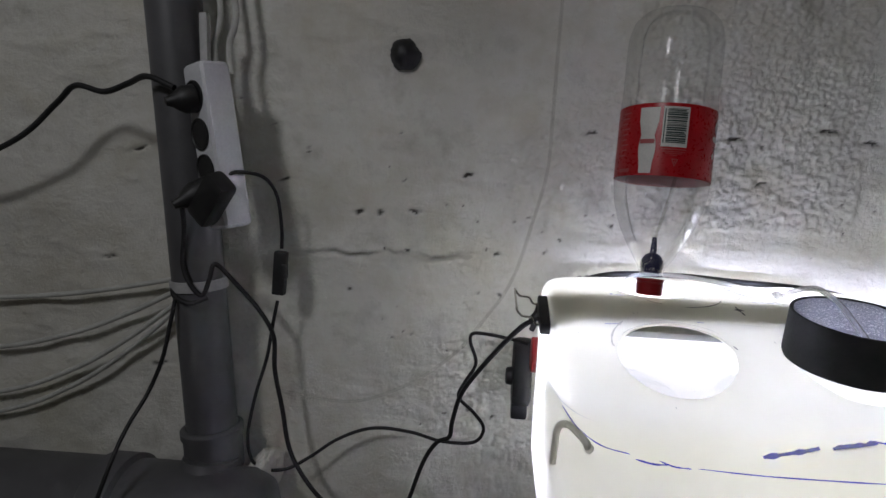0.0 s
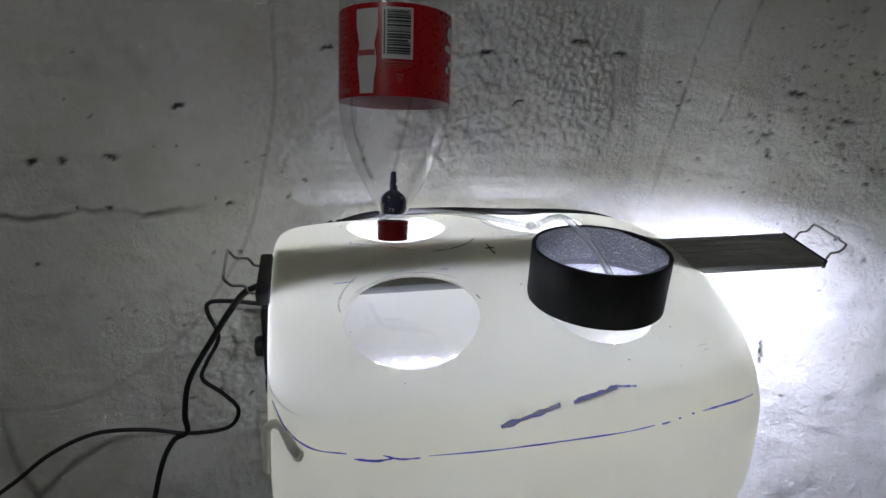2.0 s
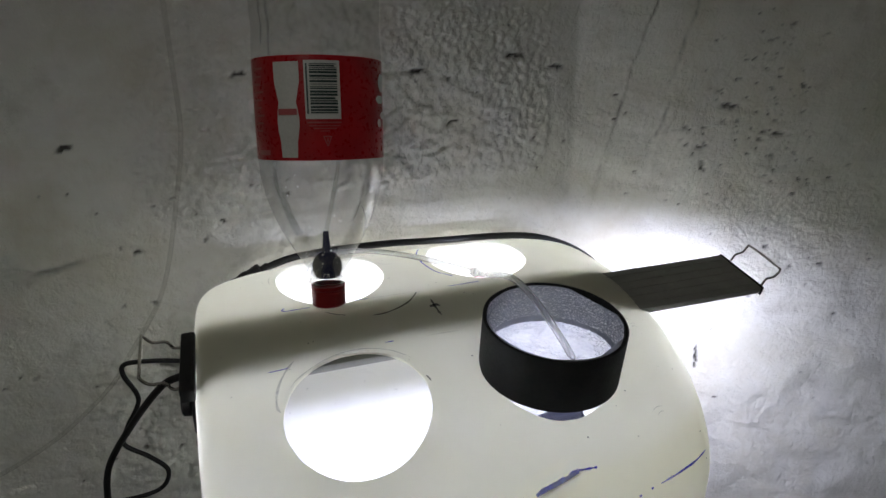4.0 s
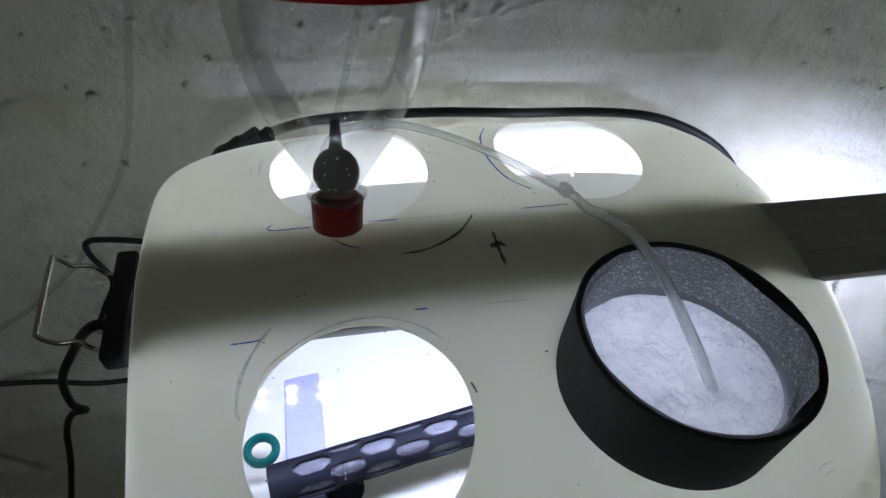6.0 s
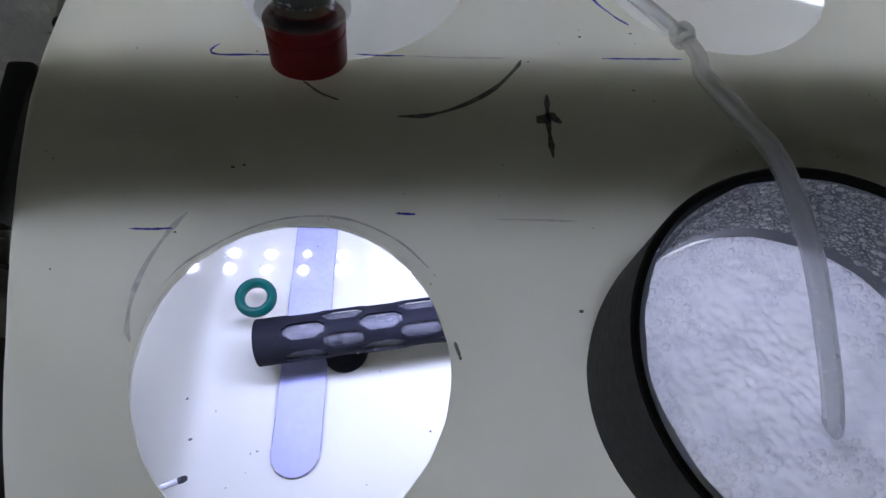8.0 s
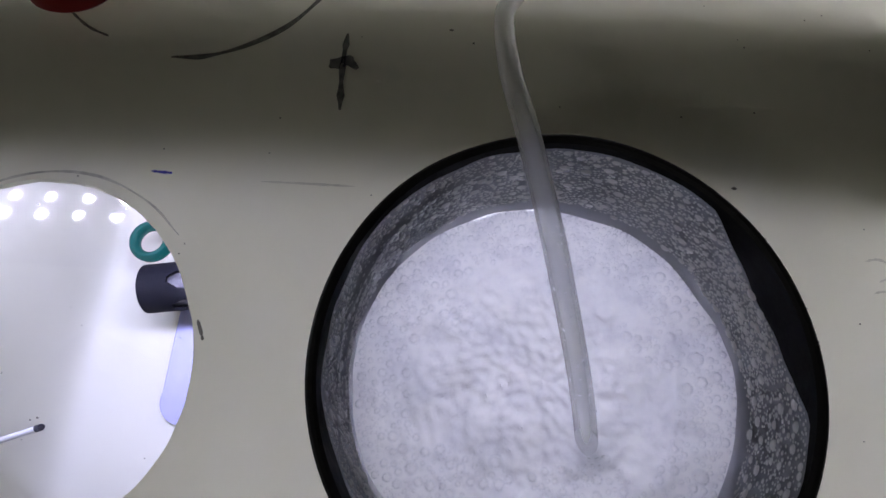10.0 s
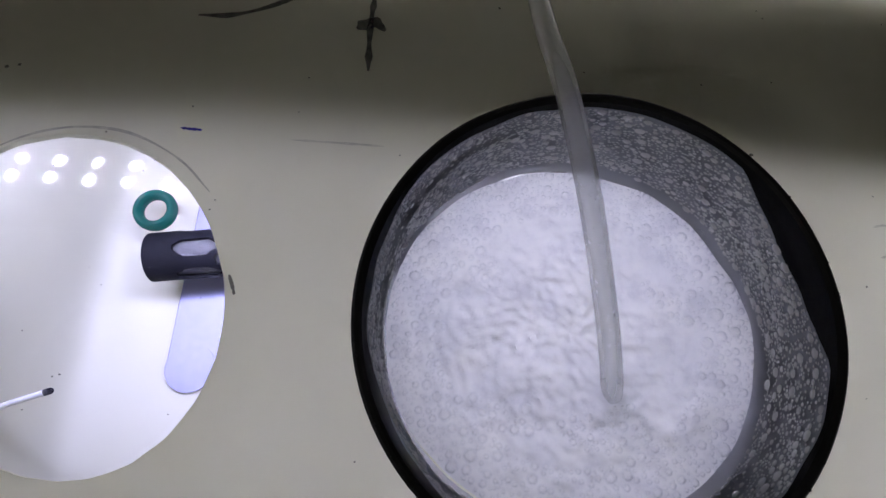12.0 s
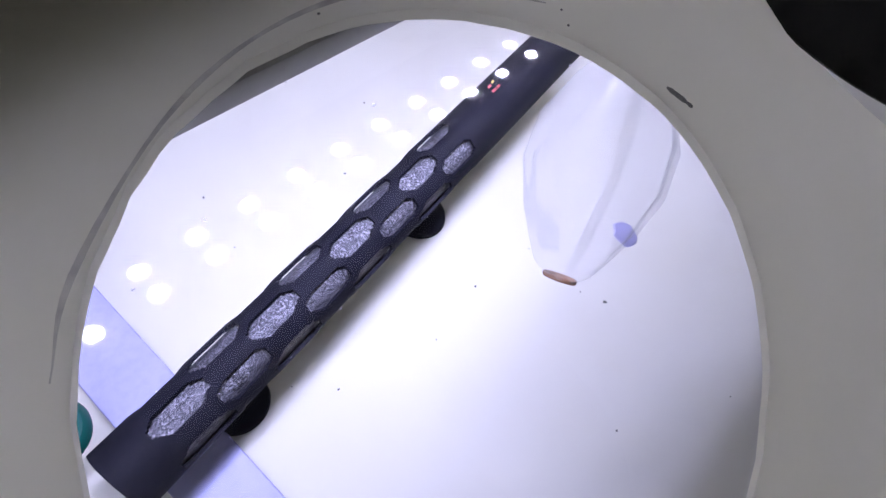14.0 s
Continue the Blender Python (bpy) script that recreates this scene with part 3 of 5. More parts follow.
# pen marks on the top and the fill line on the front
for pts, w, mat in (
    ([(-0.1356, 0.0532), (-0.1386, 0.0493), (-0.1348, 0.0472), (-0.1213, 0.0475), (-0.1125, 0.0476)], 0.0013, INK),
    ([(-0.0783, 0.0491), (-0.0674, 0.0486), (-0.0576, 0.0488)], 0.0011, INK),
    ([(-0.0576, 0.0488), (-0.035, 0.0485), (-0.0151, 0.0489)], 0.0009, INK_FAINT),
    ([(0.0255, 0.0498), (0.0431, 0.0502), (0.0594, 0.0505)], 0.0012, INK),
    ([(-0.0593, 0.0178), (-0.0473, 0.0186), (-0.0336, 0.0237), (-0.0207, 0.0324), (-0.0113, 0.0434), (-0.0089, 0.0479)], 0.0026, INK_DARK),
    ([(-0.0999, 0.0356), (-0.0915, 0.0289), (-0.0833, 0.0253)], 0.0014, INK_DARK),
    ([(0.0008, 0.0303), (0.0005, 0.016), (0.0014, -0.0001)], 0.0030, INK_DARK),
    ([(-0.0040, 0.0160), (0.0008, 0.0195), (0.0058, 0.0160)], 0.0050, INK_DARK),
    ([(0.0289, 0.1639), (0.0205, 0.1431), (0.019, 0.1142), (0.0245, 0.0888), (0.0331, 0.0758), (0.0395, 0.0698)], 0.0018, INK),
    ([(-0.0272, 0.1346), (-0.0254, 0.1278), (-0.0142, 0.1237)], 0.0014, INK_FAINT),
    ([(-0.1437, 0.1322), (-0.1458, 0.1208), (-0.1451, 0.1102)], 0.0014, INK_FAINT),
    ([(-0.1367, -0.0231), (-0.1425, -0.03), (-0.1492, -0.0409), (-0.1533, -0.0524), (-0.1541, -0.0634), (-0.1523, -0.0687)], 0.0028, INK_WORN),
    ([(-0.1579, -0.0289), (-0.1496, -0.0292), (-0.1414, -0.029)], 0.0010, INK),
    ([(-0.1428, -0.0498), (-0.1341, -0.041), (-0.114, -0.03), (-0.0951, -0.0252), (-0.0756, -0.0264), (-0.0575, -0.0345), (-0.0456, -0.045)], 0.0010, INK_WORN),
    ([(-0.0362, -0.0705), (-0.0350, -0.0735), (-0.0340, -0.0763)], 0.0018, INK_DARK),
    ([(-0.0584, -0.0241), (-0.0547, -0.0244), (-0.0511, -0.0246)], 0.0012, INK),
    ([(-0.0212, -0.0266), (-0.0061, -0.0266), (0.009, -0.0266)], 0.0009, INK_FAINT),
):
    part("pen_mark", stroke("pen_mark", [on_top(*q) for q in pts], w, mat), canister)
for pts, w in (
    ([(-0.208, -0.065), (-0.196, -0.072), (-0.178, -0.077), (-0.155, -0.079)], 0.0016),
    ([(-0.150, -0.082), (-0.135, -0.084), (-0.122, -0.0835)], 0.0022),
    ([(-0.130, -0.0815), (-0.118, -0.0845), (-0.104, -0.085)], 0.0018),
    ([(-0.098, -0.0845), (-0.05, -0.0855), (0.0, -0.085), (0.05, -0.084), (0.078, -0.0825)], 0.0015),
    ([(0.084, -0.0825), (0.092, -0.082)], 0.0020),
    ([(0.100, -0.081), (0.1025, -0.081)], 0.0020),
    ([(0.113, -0.080), (0.1155, -0.080)], 0.0022),
    ([(0.124, -0.0800), (0.145, -0.0805), (0.170, -0.083), (0.192, -0.087)], 0.0022),
):
    part("fill_line", stroke("fill_line", [on_front(*q) for q in pts], w, INK), canister, "blue marker line at the water level")
# handwriting, kept as plain bars of its size
for x0, z0, x1, z1, w in ((-0.043, -0.0735, 0.006, -0.0655, 0.0052), (0.017, -0.0650, 0.056, -0.0595, 0.0060), (0.056, -0.0590, 0.072, -0.0600, 0.0022)):
    part("ink_bar", stroke("ink_bar", [on_front(x0 + (x1 - x0) * k / 6, z0 + (z1 - z0) * k / 6) for k in range(7)], w, INK, False), canister, "blue marker bar")

# specks of dirt on the plastic
rb = random.Random(33)
verts, faces = [], []
for k in range(150):
    x, y = rb.uniform(-0.2, 0.22), rb.uniform(-0.15, 0.19)
    if any(((x - hx) / (rx + 0.002)) ** 2 + ((y - hy) / (ry + 0.002)) ** 2 < 1 for hx, hy, rx, ry in HOLES):
        continue
    q, w = on_top(x, y, 0.0003), 0.0002 + 0.0005 * rb.random() ** 3
    base, turn = len(verts), rb.random() * 3
    for m in range(6):
        a = turn + m * math.pi / 3
        px, py = x + w * math.cos(a) * (1 + rb.random()), y + w * math.sin(a)
        verts.append(on_top(px, py, 0.0003))
    faces.append(tuple(range(base, base + 6)))
tagged(part("dirt", mesh_of("dirt", verts, faces, INK_DARK, False), canister), "dark specks of dirt", kind="stuff")
for pts in ([(0.1747, -0.0383), (0.1836, -0.038)], [(0.1798, -0.0441), (0.1859, -0.0438)], [(0.178, -0.0477), (0.1862, -0.0478)], [(0.1442, -0.13), (0.1572, -0.126)], [(0.148, -0.133), (0.156, -0.130)]):
    part("scuff", stroke("scuff", [on_top(*q) for q in (pts[0], ((pts[0][0] + pts[1][0]) / 2, (pts[0][1] + pts[1][1]) / 2 + 0.001), pts[1])], 0.0009, INK_FAINT), canister)

# the white bed and the water
def disc_sheet(name, z, mat, inset, steps=80):
    """A level sheet that ends just inside the canister's walls."""
    verts, faces = [], []
    for k in range(steps + 1):
        x = 0.0205 - 0.236 * math.cos(math.pi * k / steps)
        f, b, h = spans(x)
        t = min(1.0, abs(z - ZC) / max(HALF_Z * h, 1e-5))
        y0 = YC - max(0.001, HALF_F * f * (1 - t ** NF) ** (1 / NF) - inset)
        y1 = YC + max(0.001, HALF_B * b * (1 - t ** NB) ** (1 / NB) - inset)
        verts += [(x, y0, z), (x, y1, z)]
        if k:
            faces.append((2 * k - 2, 2 * k, 2 * k + 1, 2 * k - 1))
    return mesh_of(name, verts, faces, mat)


tagged(part("water_surface", disc_sheet("water_surface", WATER_Z, WATER, 0.0032)), "still clear water filling the canister", "water", kind="structure")

# red screw cap on the end face
cap_side = part("screw_cap", lathe("screw_cap", (-0.2100, 0.126, -0.100), (-1, 0, 0), [(0, 0.0), (0, 0.024), (0.003, 0.025), (0.013, 0.0245), (0.0145, 0.023), (0.0145, 0.0)], RED_CAP, 40, False), canister, "red screw cap")

# clear bent level pipe at the front corner
elbow = thing("level_pipe", "short bent clear plastic pipe standing out of the canister's front corner", "pipe", at=(0, 0, 0))
part("pipe", tube("pipe", [on_front(-0.188, -0.082, -0.003), on_front(-0.192, -0.079, 0.005), (-0.201, -0.139, -0.076), (-0.2095, -0.133, -0.078), (-0.2130, -0.131, -0.086), (-0.2135, -0.130, -0.100), (-0.214, -0.129, -0.120)], 0.0035, ELBOW_PVC, 12), elbow)
part("seal", lathe("seal", on_front(-0.188, -0.082, -0.0005), (-0.5, -0.75, 0.3), [(0, 0.0), (0, 0.0048), (0.0015, 0.0045), (0.002, 0.003), (0.002, 0)], ELBOW_PVC, 24, False), elbow)

# stool that carries it
stool = thing("wooden_stool", "low dark-stained wooden stool under the canister", "stool")
part("seat", block("seat", (0.01, 0.02, -0.268), (0.36, 0.30, 0.034), WOOD, 0.004), stool)
for sx in (-1, 1):
    for sy in (-1, 1):
        part("leg", block("leg", (0.01 + sx * 0.15, 0.02 + sy * 0.12, (-0.286 + FLOOR_Z) / 2), (0.036, 0.036, -0.286 - FLOOR_Z), WOOD, 0.003), stool)

# ---- the light bar ----
BT = math.atan2(0.0155, 0.066)  # the bar leans towards the front
BAR_TURN = Matrix.Rotation(BT, 3, "X")
BAR_C = Vector((0.0765, 0.0135, -0.0066))


def bar_at(x, v, w):
    """x along the room, v across the bar to the wall, w out of its upper face."""
    return Vector((x, 0, 0)) + Vector((0, BAR_C.y, BAR_C.z)) + BAR_TURN @ Vector((0, v, w))


light_bar = thing("led_light_bar", "flat grey aluminium aquarium LED bar pushed through the canister, switched on", "light bar")
part("housing", block("housing", bar_at(0.080, 0, -0.004), (0.581, 0.067, 0.008), ALU, 0.0015, BAR_TURN), light_bar)
for k in range(5):
    part("ridge", block("ridge", bar_at(0.2800, -0.024 + 0.012 * k, 0.0002), (0.178, 0.0016, 0.0010), ALU, 0.0003, BAR_TURN, 1), light_bar)
part("end_cap", block("end_cap", bar_at(-0.2205, 0, -0.0045), (0.012, 0.072, 0.0145), BLACK_PLASTIC, 0.0025, BAR_TURN), light_bar, "black plastic end cap")
part("end_cap", block("end_cap", bar_at(0.3715, 0, -0.0045), (0.003, 0.069, 0.010), BLACK_PLASTIC, 0.001, BAR_TURN), light_bar, "black plastic end cap")
led_mesh = lathe("led", (0, 0, 0), (0, 0, -1), [(0.0004, 0.0029), (0.0005, 0.0015), (0.0005, 0.0)], LED_WHITE, 10, False)
for k in range(-5, 24):
    for v in (-0.006, 0.006):
        led = part("led", led_mesh, light_bar)
        led.location = bar_at(-0.117 + 0.0205 * k + (0.0 if v < 0 else 0.0), v, -0.0084)
        led.rotation_euler = (BT, 0, 0)


def bracket(name, x, sgn):
    w = thing(name, "bent nickel wire stand clipped into the light bar's end", "wire bracket", "wire brackets")
    pts = [bar_at(x, 0.024, -0.004), bar_at(x + sgn * 0.008, 0.024, -0.003), bar_at(x + sgn * 0.013, 0.025, 0.004), bar_at(x + sgn * 0.024, 0.026, 0.005),
           bar_at(x + sgn * 0.030, 0.027, 0.012), bar_at(x + sgn * 0.0305, 0.022, 0.014), bar_at(x + sgn * 0.029, -0.018, 0.014), bar_at(x + sgn * 0.0285, -0.024, 0.012),
           bar_at(x + sgn * 0.022, -0.025, 0.005), bar_at(x + sgn * 0.012, -0.025, 0.004), bar_at(x + sgn * 0.007, -0.026, -0.003), bar_at(x, -0.026, -0.004)]
    part("wire", tube("wire", pts, 0.0013, WIRE, 10, 5), w)


bracket("wire_bracket", -0.2245, -1)
bracket("wire_bracket", 0.371, 1)

# ---- the black collar with its cup ----
CA = Vector((0.012, -0.110, 1.0)).normalized()
RIM = Vector((0.0691, -0.0880, 0.0338))
collar = thing("black_collar", "cut black plastic pipe collar standing in a canister opening", "pipe collar")
part("ring", lathe("ring", RIM - CA * 0.048, CA, ring_profile(0, 0.048, 0.0592, 0.0566, 0.0008), BLACK_PIPE, 96, False, 0.004), collar)
rb = random.Random(8)
for k in range(26):
    a = rb.random() * 6.283
    _, s0, u0 = frame_along(CA)
    q = RIM + (s0 * math.cos(a) + u0 * math.sin(a)) * 0.0583 - CA * 0.0002
    part("burr", block("burr", q, (0.0009 + rb.random() * 0.0006, 0.0006, 0.0008), BLACK_PIPE, 0.0003, Euler((rb.random(), rb.random(), a)).to_matrix(), 1), collar)

cup = thing("liner_cup", "grey translucent plastic liner cup beaded with condensation", "cup")
CUP_WATER = 0.002


def cup_radius(a, h):
    """h: depth below the rim, a: angle from +x."""
    r = 0.0552 - 0.05 * max(0, h)
    fade = max(0.0, 1 - h / 0.034)
    c = math.cos(a - radians(19))
    if c > 0.3:
        flat = 0.0488 / c
        r = min(r, r * (1 - fade) + flat * fade) if flat < r else r
    c = math.cos(a - radians(-62))
    if c > 0.5:
        flat = 0.0525 / c
        r = min(r, r * (1 - fade) + flat * fade) if flat < r else r
    # creases that run round the film
    for mid, spread, depth, deep in ((2.55, 0.75, 0.0115, 0.0016), (2.9, 0.5, 0.0185, 0.0012), (-0.85, 0.28, 0.015, 0.0030), (-2.2, 0.6, 0.013, 0.0014)):
        off = math.atan2(math.sin(a - mid), math.cos(a - mid)) / spread
        if abs(off) < 1:
            r -= deep * (1 - off * off) * math.exp(-((h - depth - 0.004 * off) / 0.0013) ** 2)
    return r + 0.0005 * noise.noise((a * 2.2, h * 40, 0.3)) + 0.0007 * noise.noise((a * 5.0, h * 130, 7.3))


def cup_point(a, h, out=0.0):
    x, y = Vector((1, 0, 0)), Vector((0, 1, 0))
    ex = (x - CA * x.dot(CA)).normalized()
    ey = CA.cross(ex).normalized()
    r = cup_radius(a, h) + out
    return RIM - CA * h + ex * (math.cos(a) * r) + ey * (math.sin(a) * r)


verts, faces = [], []
depths = [0.0008 + 0.0011 * k for k in range(37)]
for h in depths:
    for k in range(144):
        verts.append(cup_point(2 * math.pi * k / 144, h))
for i in range(len(depths) - 1):
    for k in range(144):
        k2 = (k + 1) % 144
        faces.append((i * 144 + k, i * 144 + k2, (i + 1) * 144 + k2, (i + 1) * 144 + k))
part("film", mesh_of("film", verts, faces, CUP_FILM), cup)


def dome_verts(centre, nrm, r, flat, verts, faces, wide=1.0, tall=1.0):
    a, s, u = frame_along(nrm)
    base = len(verts)
    for lvl, (cr, ch) in enumerate(((1.0, 0.0), (0.82, 0.55), (0.45, 0.88))):
        for k in range(8):
            t = 2 * math.pi * (k + 0.5 * lvl) / 8
            verts.append(centre + (s * math.cos(t) * wide + u * math.sin(t) * tall) * r * cr + a * r * ch * flat)
    verts.append(centre + a * r * flat)
    for lvl in (0, 1):
        for k in range(8):
            k2 = (k + 1) % 8
            faces.append((base + lvl * 8 + k, base + lvl * 8 + k2, base + lvl * 8 + 8 + k2, base + lvl * 8 + 8 + k))
    for k in range(8):
        faces.append((base + 16 + k, base + 16 + (k + 1) % 8, base + 24))


rb = random.Random(21)
verts, faces = [], []
beads = {}
for k in range(24000):
    a, h = 6.283 * rb.random(), 0.0015 + 0.031 * rb.random()
    r0 = 0.00032 + 0.00115 * rb.random() ** 2.6
    p0 = cup_point(a, h, -0.0001)
    if p0.z < CUP_WATER + 0.0045:
        continue
    ia, ih = int(a / 0.05), int(h / 0.0027)
    near = [q for u in (-1, 0, 1) for v in (-1, 0, 1) for q in beads.get((ia + u, ih + v), [])]
    if any((q[0] - p0).length < 0.98 * (q[1] + r0) for q in near):
        continue
    beads.setdefault((ia, ih), []).append((p0, r0))
    inward = (RIM - CA * h - p0).normalized()
    dome_verts(p0, inward, r0, 0.55, verts, faces, 1.15, 0.85)
tagged(part("condensation", mesh_of("condensation", verts, faces, DROPLET), cup), "beads of condensation", kind="stuff")

# bubbling water in the cup
froth = thing("bubbling_water", "white frothing aerated water in the liner cup", "water")
verts, faces = [], []
rings = 60
CX, CY = 0.0684, -0.0850
for i in range(rings + 1):
    for k in range(180):
        a = 2 * math.pi * k / 180
        hh = max(0.005, (RIM.z - CUP_WATER - 0.15 * math.sin(a) * 0.05))
        edge = cup_point(a, hh + 0.0, -0.0003)
        q = Vector((CX, CY, CUP_WATER)).lerp(Vector((edge.x, edge.y, CUP_WATER)), i / rings)
        z = 0.0020 * noise.noise((q.x * 55, q.y * 55, 2.1)) + 0.0012 * noise.noise((q.x * 150, q.y * 150, 5)) + 0.0008 * noise.noise((q.x * 420, q.y * 420, 9))
        q.z += z * (1 - (i / rings) ** 6)
        verts.append(q)
for i in range(rings):
    for k in range(180):
        k2 = (k + 1) % 180
        faces.append((i * 180 + k, i * 180 + k2, (i + 1) * 180 + k2, (i + 1) * 180 + k))
part("water", mesh_of("water", verts, faces, FROTH), froth)
rb = random.Random(5)
verts, faces = [], []


def bubble(c, r):
    """Half of a thin round bubble standing on the water."""
    base = len(verts)
    lat = (0.0, 20, 42, 62, 78)
    for e in lat:
        for k in range(12):
            t = 2 * math.pi * k / 12
            verts.append((c[0] + r * math.cos(radians(e)) * math.cos(t), c[1] + r * math.cos(radians(e)) * math.sin(t), c[2] + r * math.sin(radians(e))))
    verts.append((c[0], c[1], c[2] + r))
    for i in range(4):
        for k in range(12):
            k2 = (k + 1) % 12
            faces.append((base + i * 12 + k, base + i * 12 + k2, base + i * 12 + 12 + k2, base + i * 12 + 12 + k))
    for k in range(12):
        faces.append((base + 48 + k, base + 48 + (k + 1) % 12, base + 60))


placed, cells = 0, {}
for k in range(20000):
    a = rb.random() * 6.283
    rr = 0.0525 * (1 - 0.55 * rb.random() ** 1.5)
    hh = max(0.005, (RIM.z - CUP_WATER - 0.15 * math.sin(a) * 0.05))
    edge = cup_point(a, hh)
    reach = math.hypot(edge.x - CX, edge.y - CY) - 0.0015
    r0 = (0.0008 + 0.0019 * rb.random() ** 1.6) * (0.75 + 0.5 * noise.noise((rr * math.cos(a) * 60, rr * math.sin(a) * 60, 8.0)))
    if rr > reach or r0 < 0.0004:
        continue
    if rr < 0.037 and noise.noise((rr * math.cos(a) * 60, rr * math.sin(a) * 60, 3.0)) < 0.2:
        continue
    x, y = CX + rr * math.cos(a), CY + rr * math.sin(a)
    ix, iy = int(x // 0.005), int(y // 0.005)
    near = [q for u in (-1, 0, 1) for v in (-1, 0, 1) for q in cells.get((ix + u, iy + v), [])]
    if any(math.hypot(q[0] - x, q[1] - y) < 0.93 * (q[2] + r0) for q in near):
        continue
    cells.setdefault((ix, iy), []).append((x, y, r0))
    bubble((x, y, CUP_WATER + 0.0028 * noise.noise((x * 55, y * 55, 2.1)) * 0.5 + 0.0012), r0)
    placed += 1
tagged(part("foam", mesh_of("foam", verts, faces, BUBBLE), froth), "clear foam bubbles on the water", kind="stuff")

# ---- the air line ----
air = thing("air_tubing", "milky clear silicone air tubing hanging into the cup", "tubing")
part("hose", tube("hose", [(-0.112, 0.150, -0.03), (-0.095, 0.166, 0.006), (-0.065, 0.170, 0.0150), (-0.03, 0.158, 0.0170), (0.015, 0.115, 0.019), (0.057, 0.054, 0.0195), (0.0535, 0.018, 0.032), (0.0545, -0.012, 0.0435), (0.0588, -0.034, 0.0470), (0.0662, -0.058, 0.0375), (0.0745, -0.081, 0.0190), (0.0785, -0.094, 0.0080), (0.0805, -0.101, 0.0005), (0.0815, -0.105, -0.008)], 0.0031, TUBING, 14, 8), air)
part("joint", lathe("joint", (0.0565, 0.0585, 0.0195), (0.1, -0.95, 0.1), [(0, 0.003), (0.0008, 0.0045), (0.0045, 0.0052), (0.008, 0.0045), (0.009, 0.003)], TUBING, 20, True), air, "swollen milky hose joint")

rb = random.Random(61)
verts, faces = [], []
dip = smooth_path([(0.0588, -0.034, 0.0470), (0.0662, -0.058, 0.0375), (0.0745, -0.081, 0.0190), (0.0785, -0.094, 0.0080)], 30)
for k in range(230):
    i = rb.randrange(1, len(dip) - 1)
    d, side, up = frame_along(dip[i + 1] - dip[i - 1])
    t = rb.random() * 6.283
    out_dir = side * math.cos(t) + up * math.sin(t)
    dome_verts(dip[i] + out_dir * 0.0030, out_dir, 0.00022 + 0.0005 * rb.random() ** 2.5, 0.7, verts, faces)
tagged(part("hose_beads", mesh_of("hose_beads", verts, faces, BUBBLE), air), "small water beads on the tubing", kind="stuff")
verts, faces = [], []
dome_verts(Vector((0.0762, -0.0838, 0.0196)), Vector((0.35, -0.1, 0.9)), 0.0007, 0.7, verts, faces)
part("speck", mesh_of("speck", verts, faces, INK_DARK), air, "black speck on the tubing")

# ---- the upturned bottle ----
BA = Vector((0.046, 0.145, 0.988)).normalized()
BB = Vector((-0.0957, 0.0405, 0.0145))
bottle = thing("upturned_soda_bottle", "upturned clear soda bottle, red label and cap, leaning on the wall", "bottle")


def bottle_frame():
    ex = Vector((1, 0, 0))
    ex = (ex - BA * ex.dot(BA)).normalized()
    return ex, BA.cross(ex).normalized()


BX, BY = bottle_frame()


def bottle_point(theta, s, r):
    """theta: from the side that faces the room towards +x, in degrees."""
    t = radians(theta)
    return BB + BA * s + BX * (math.sin(t) * r) - BY * (math.cos(t) * r)


PROFILE = [(0.016, 0.0126), (0.022, 0.0128), (0.0222, 0.0178), (0.0240, 0.0178), (0.0246, 0.0130), (0.029, 0.0145), (0.036, 0.0178), (0.045, 0.0232), (0.060, 0.0322), (0.075, 0.0398), (0.090, 0.0458), (0.105, 0.0503),
           (0.120, 0.0530), (0.134, 0.0541), (0.145, 0.0543), (0.226, 0.0543), (0.236, 0.0535), (0.244, 0.0530), (0.252, 0.0538), (0.290, 0.0540), (0.306, 0.0530), (0.320, 0.0490), (0.330, 0.040), (0.332, 0.030), (0.326, 0.015), (0.322, 0.0)]
part("shell", lathe("shell", BB, BA, PROFILE[13:], PET, 72, False, 0.0, 50), bottle)
part("shoulder", lathe("shoulder", BB, BA, PROFILE[:14], PET_FOG, 72, False, 0.0, 50), bottle, "fogged clear shoulder and neck")
part("cap", lathe("cap", BB, BA, [(0, 0.0), (0, 0.0138), (0.0012, 0.0152), (0.014, 0.0154), (0.0145, 0.0148), (0.0155, 0.0148), (0.016, 0.0156), (0.0195, 0.0156), (0.0195, 0.0128)], RED_CAP, 60, False), bottle, "red screw cap")


def profile_radius(q):
    for (a, ra), (b, rb2) in zip(PROFILE, PROFILE[1:]):
        if a <= q <= b:
            return ra + (rb2 - ra) * (q - a) / max(b - a, 1e-6)
    return 0.05


def patch(name, th0, th1, s0, s1, r, mat, nt=12, ns=1, shape=None):
    """A printed area on the bottle's side; shape(v) gives its narrowing."""
    verts, faces = [], []
    for j in range(ns + 1):
        v = j / ns
        k = 1.0 if shape is None else shape(v)
        mid, half = (th0 + th1) / 2, (th1 - th0) / 2 * k
        for i in range(nt + 1):
            verts.append(bottle_point(mid - half + 2 * half * i / nt, s0 + (s1 - s0) * v, r))
    for j in range(ns):
        for i in range(nt):
            a = j * (nt + 1) + i
            faces.append((a, a + 1, a + nt + 2, a + nt + 1))
    return mesh_of(name, verts, faces, mat)


LS0, LS1, LR = 0.136, 0.217, 0.0547
label = part("label", patch("label", -180, 180, LS0, LS1, LR, RED_LABEL, 96, 6), bottle, "red printed film label")

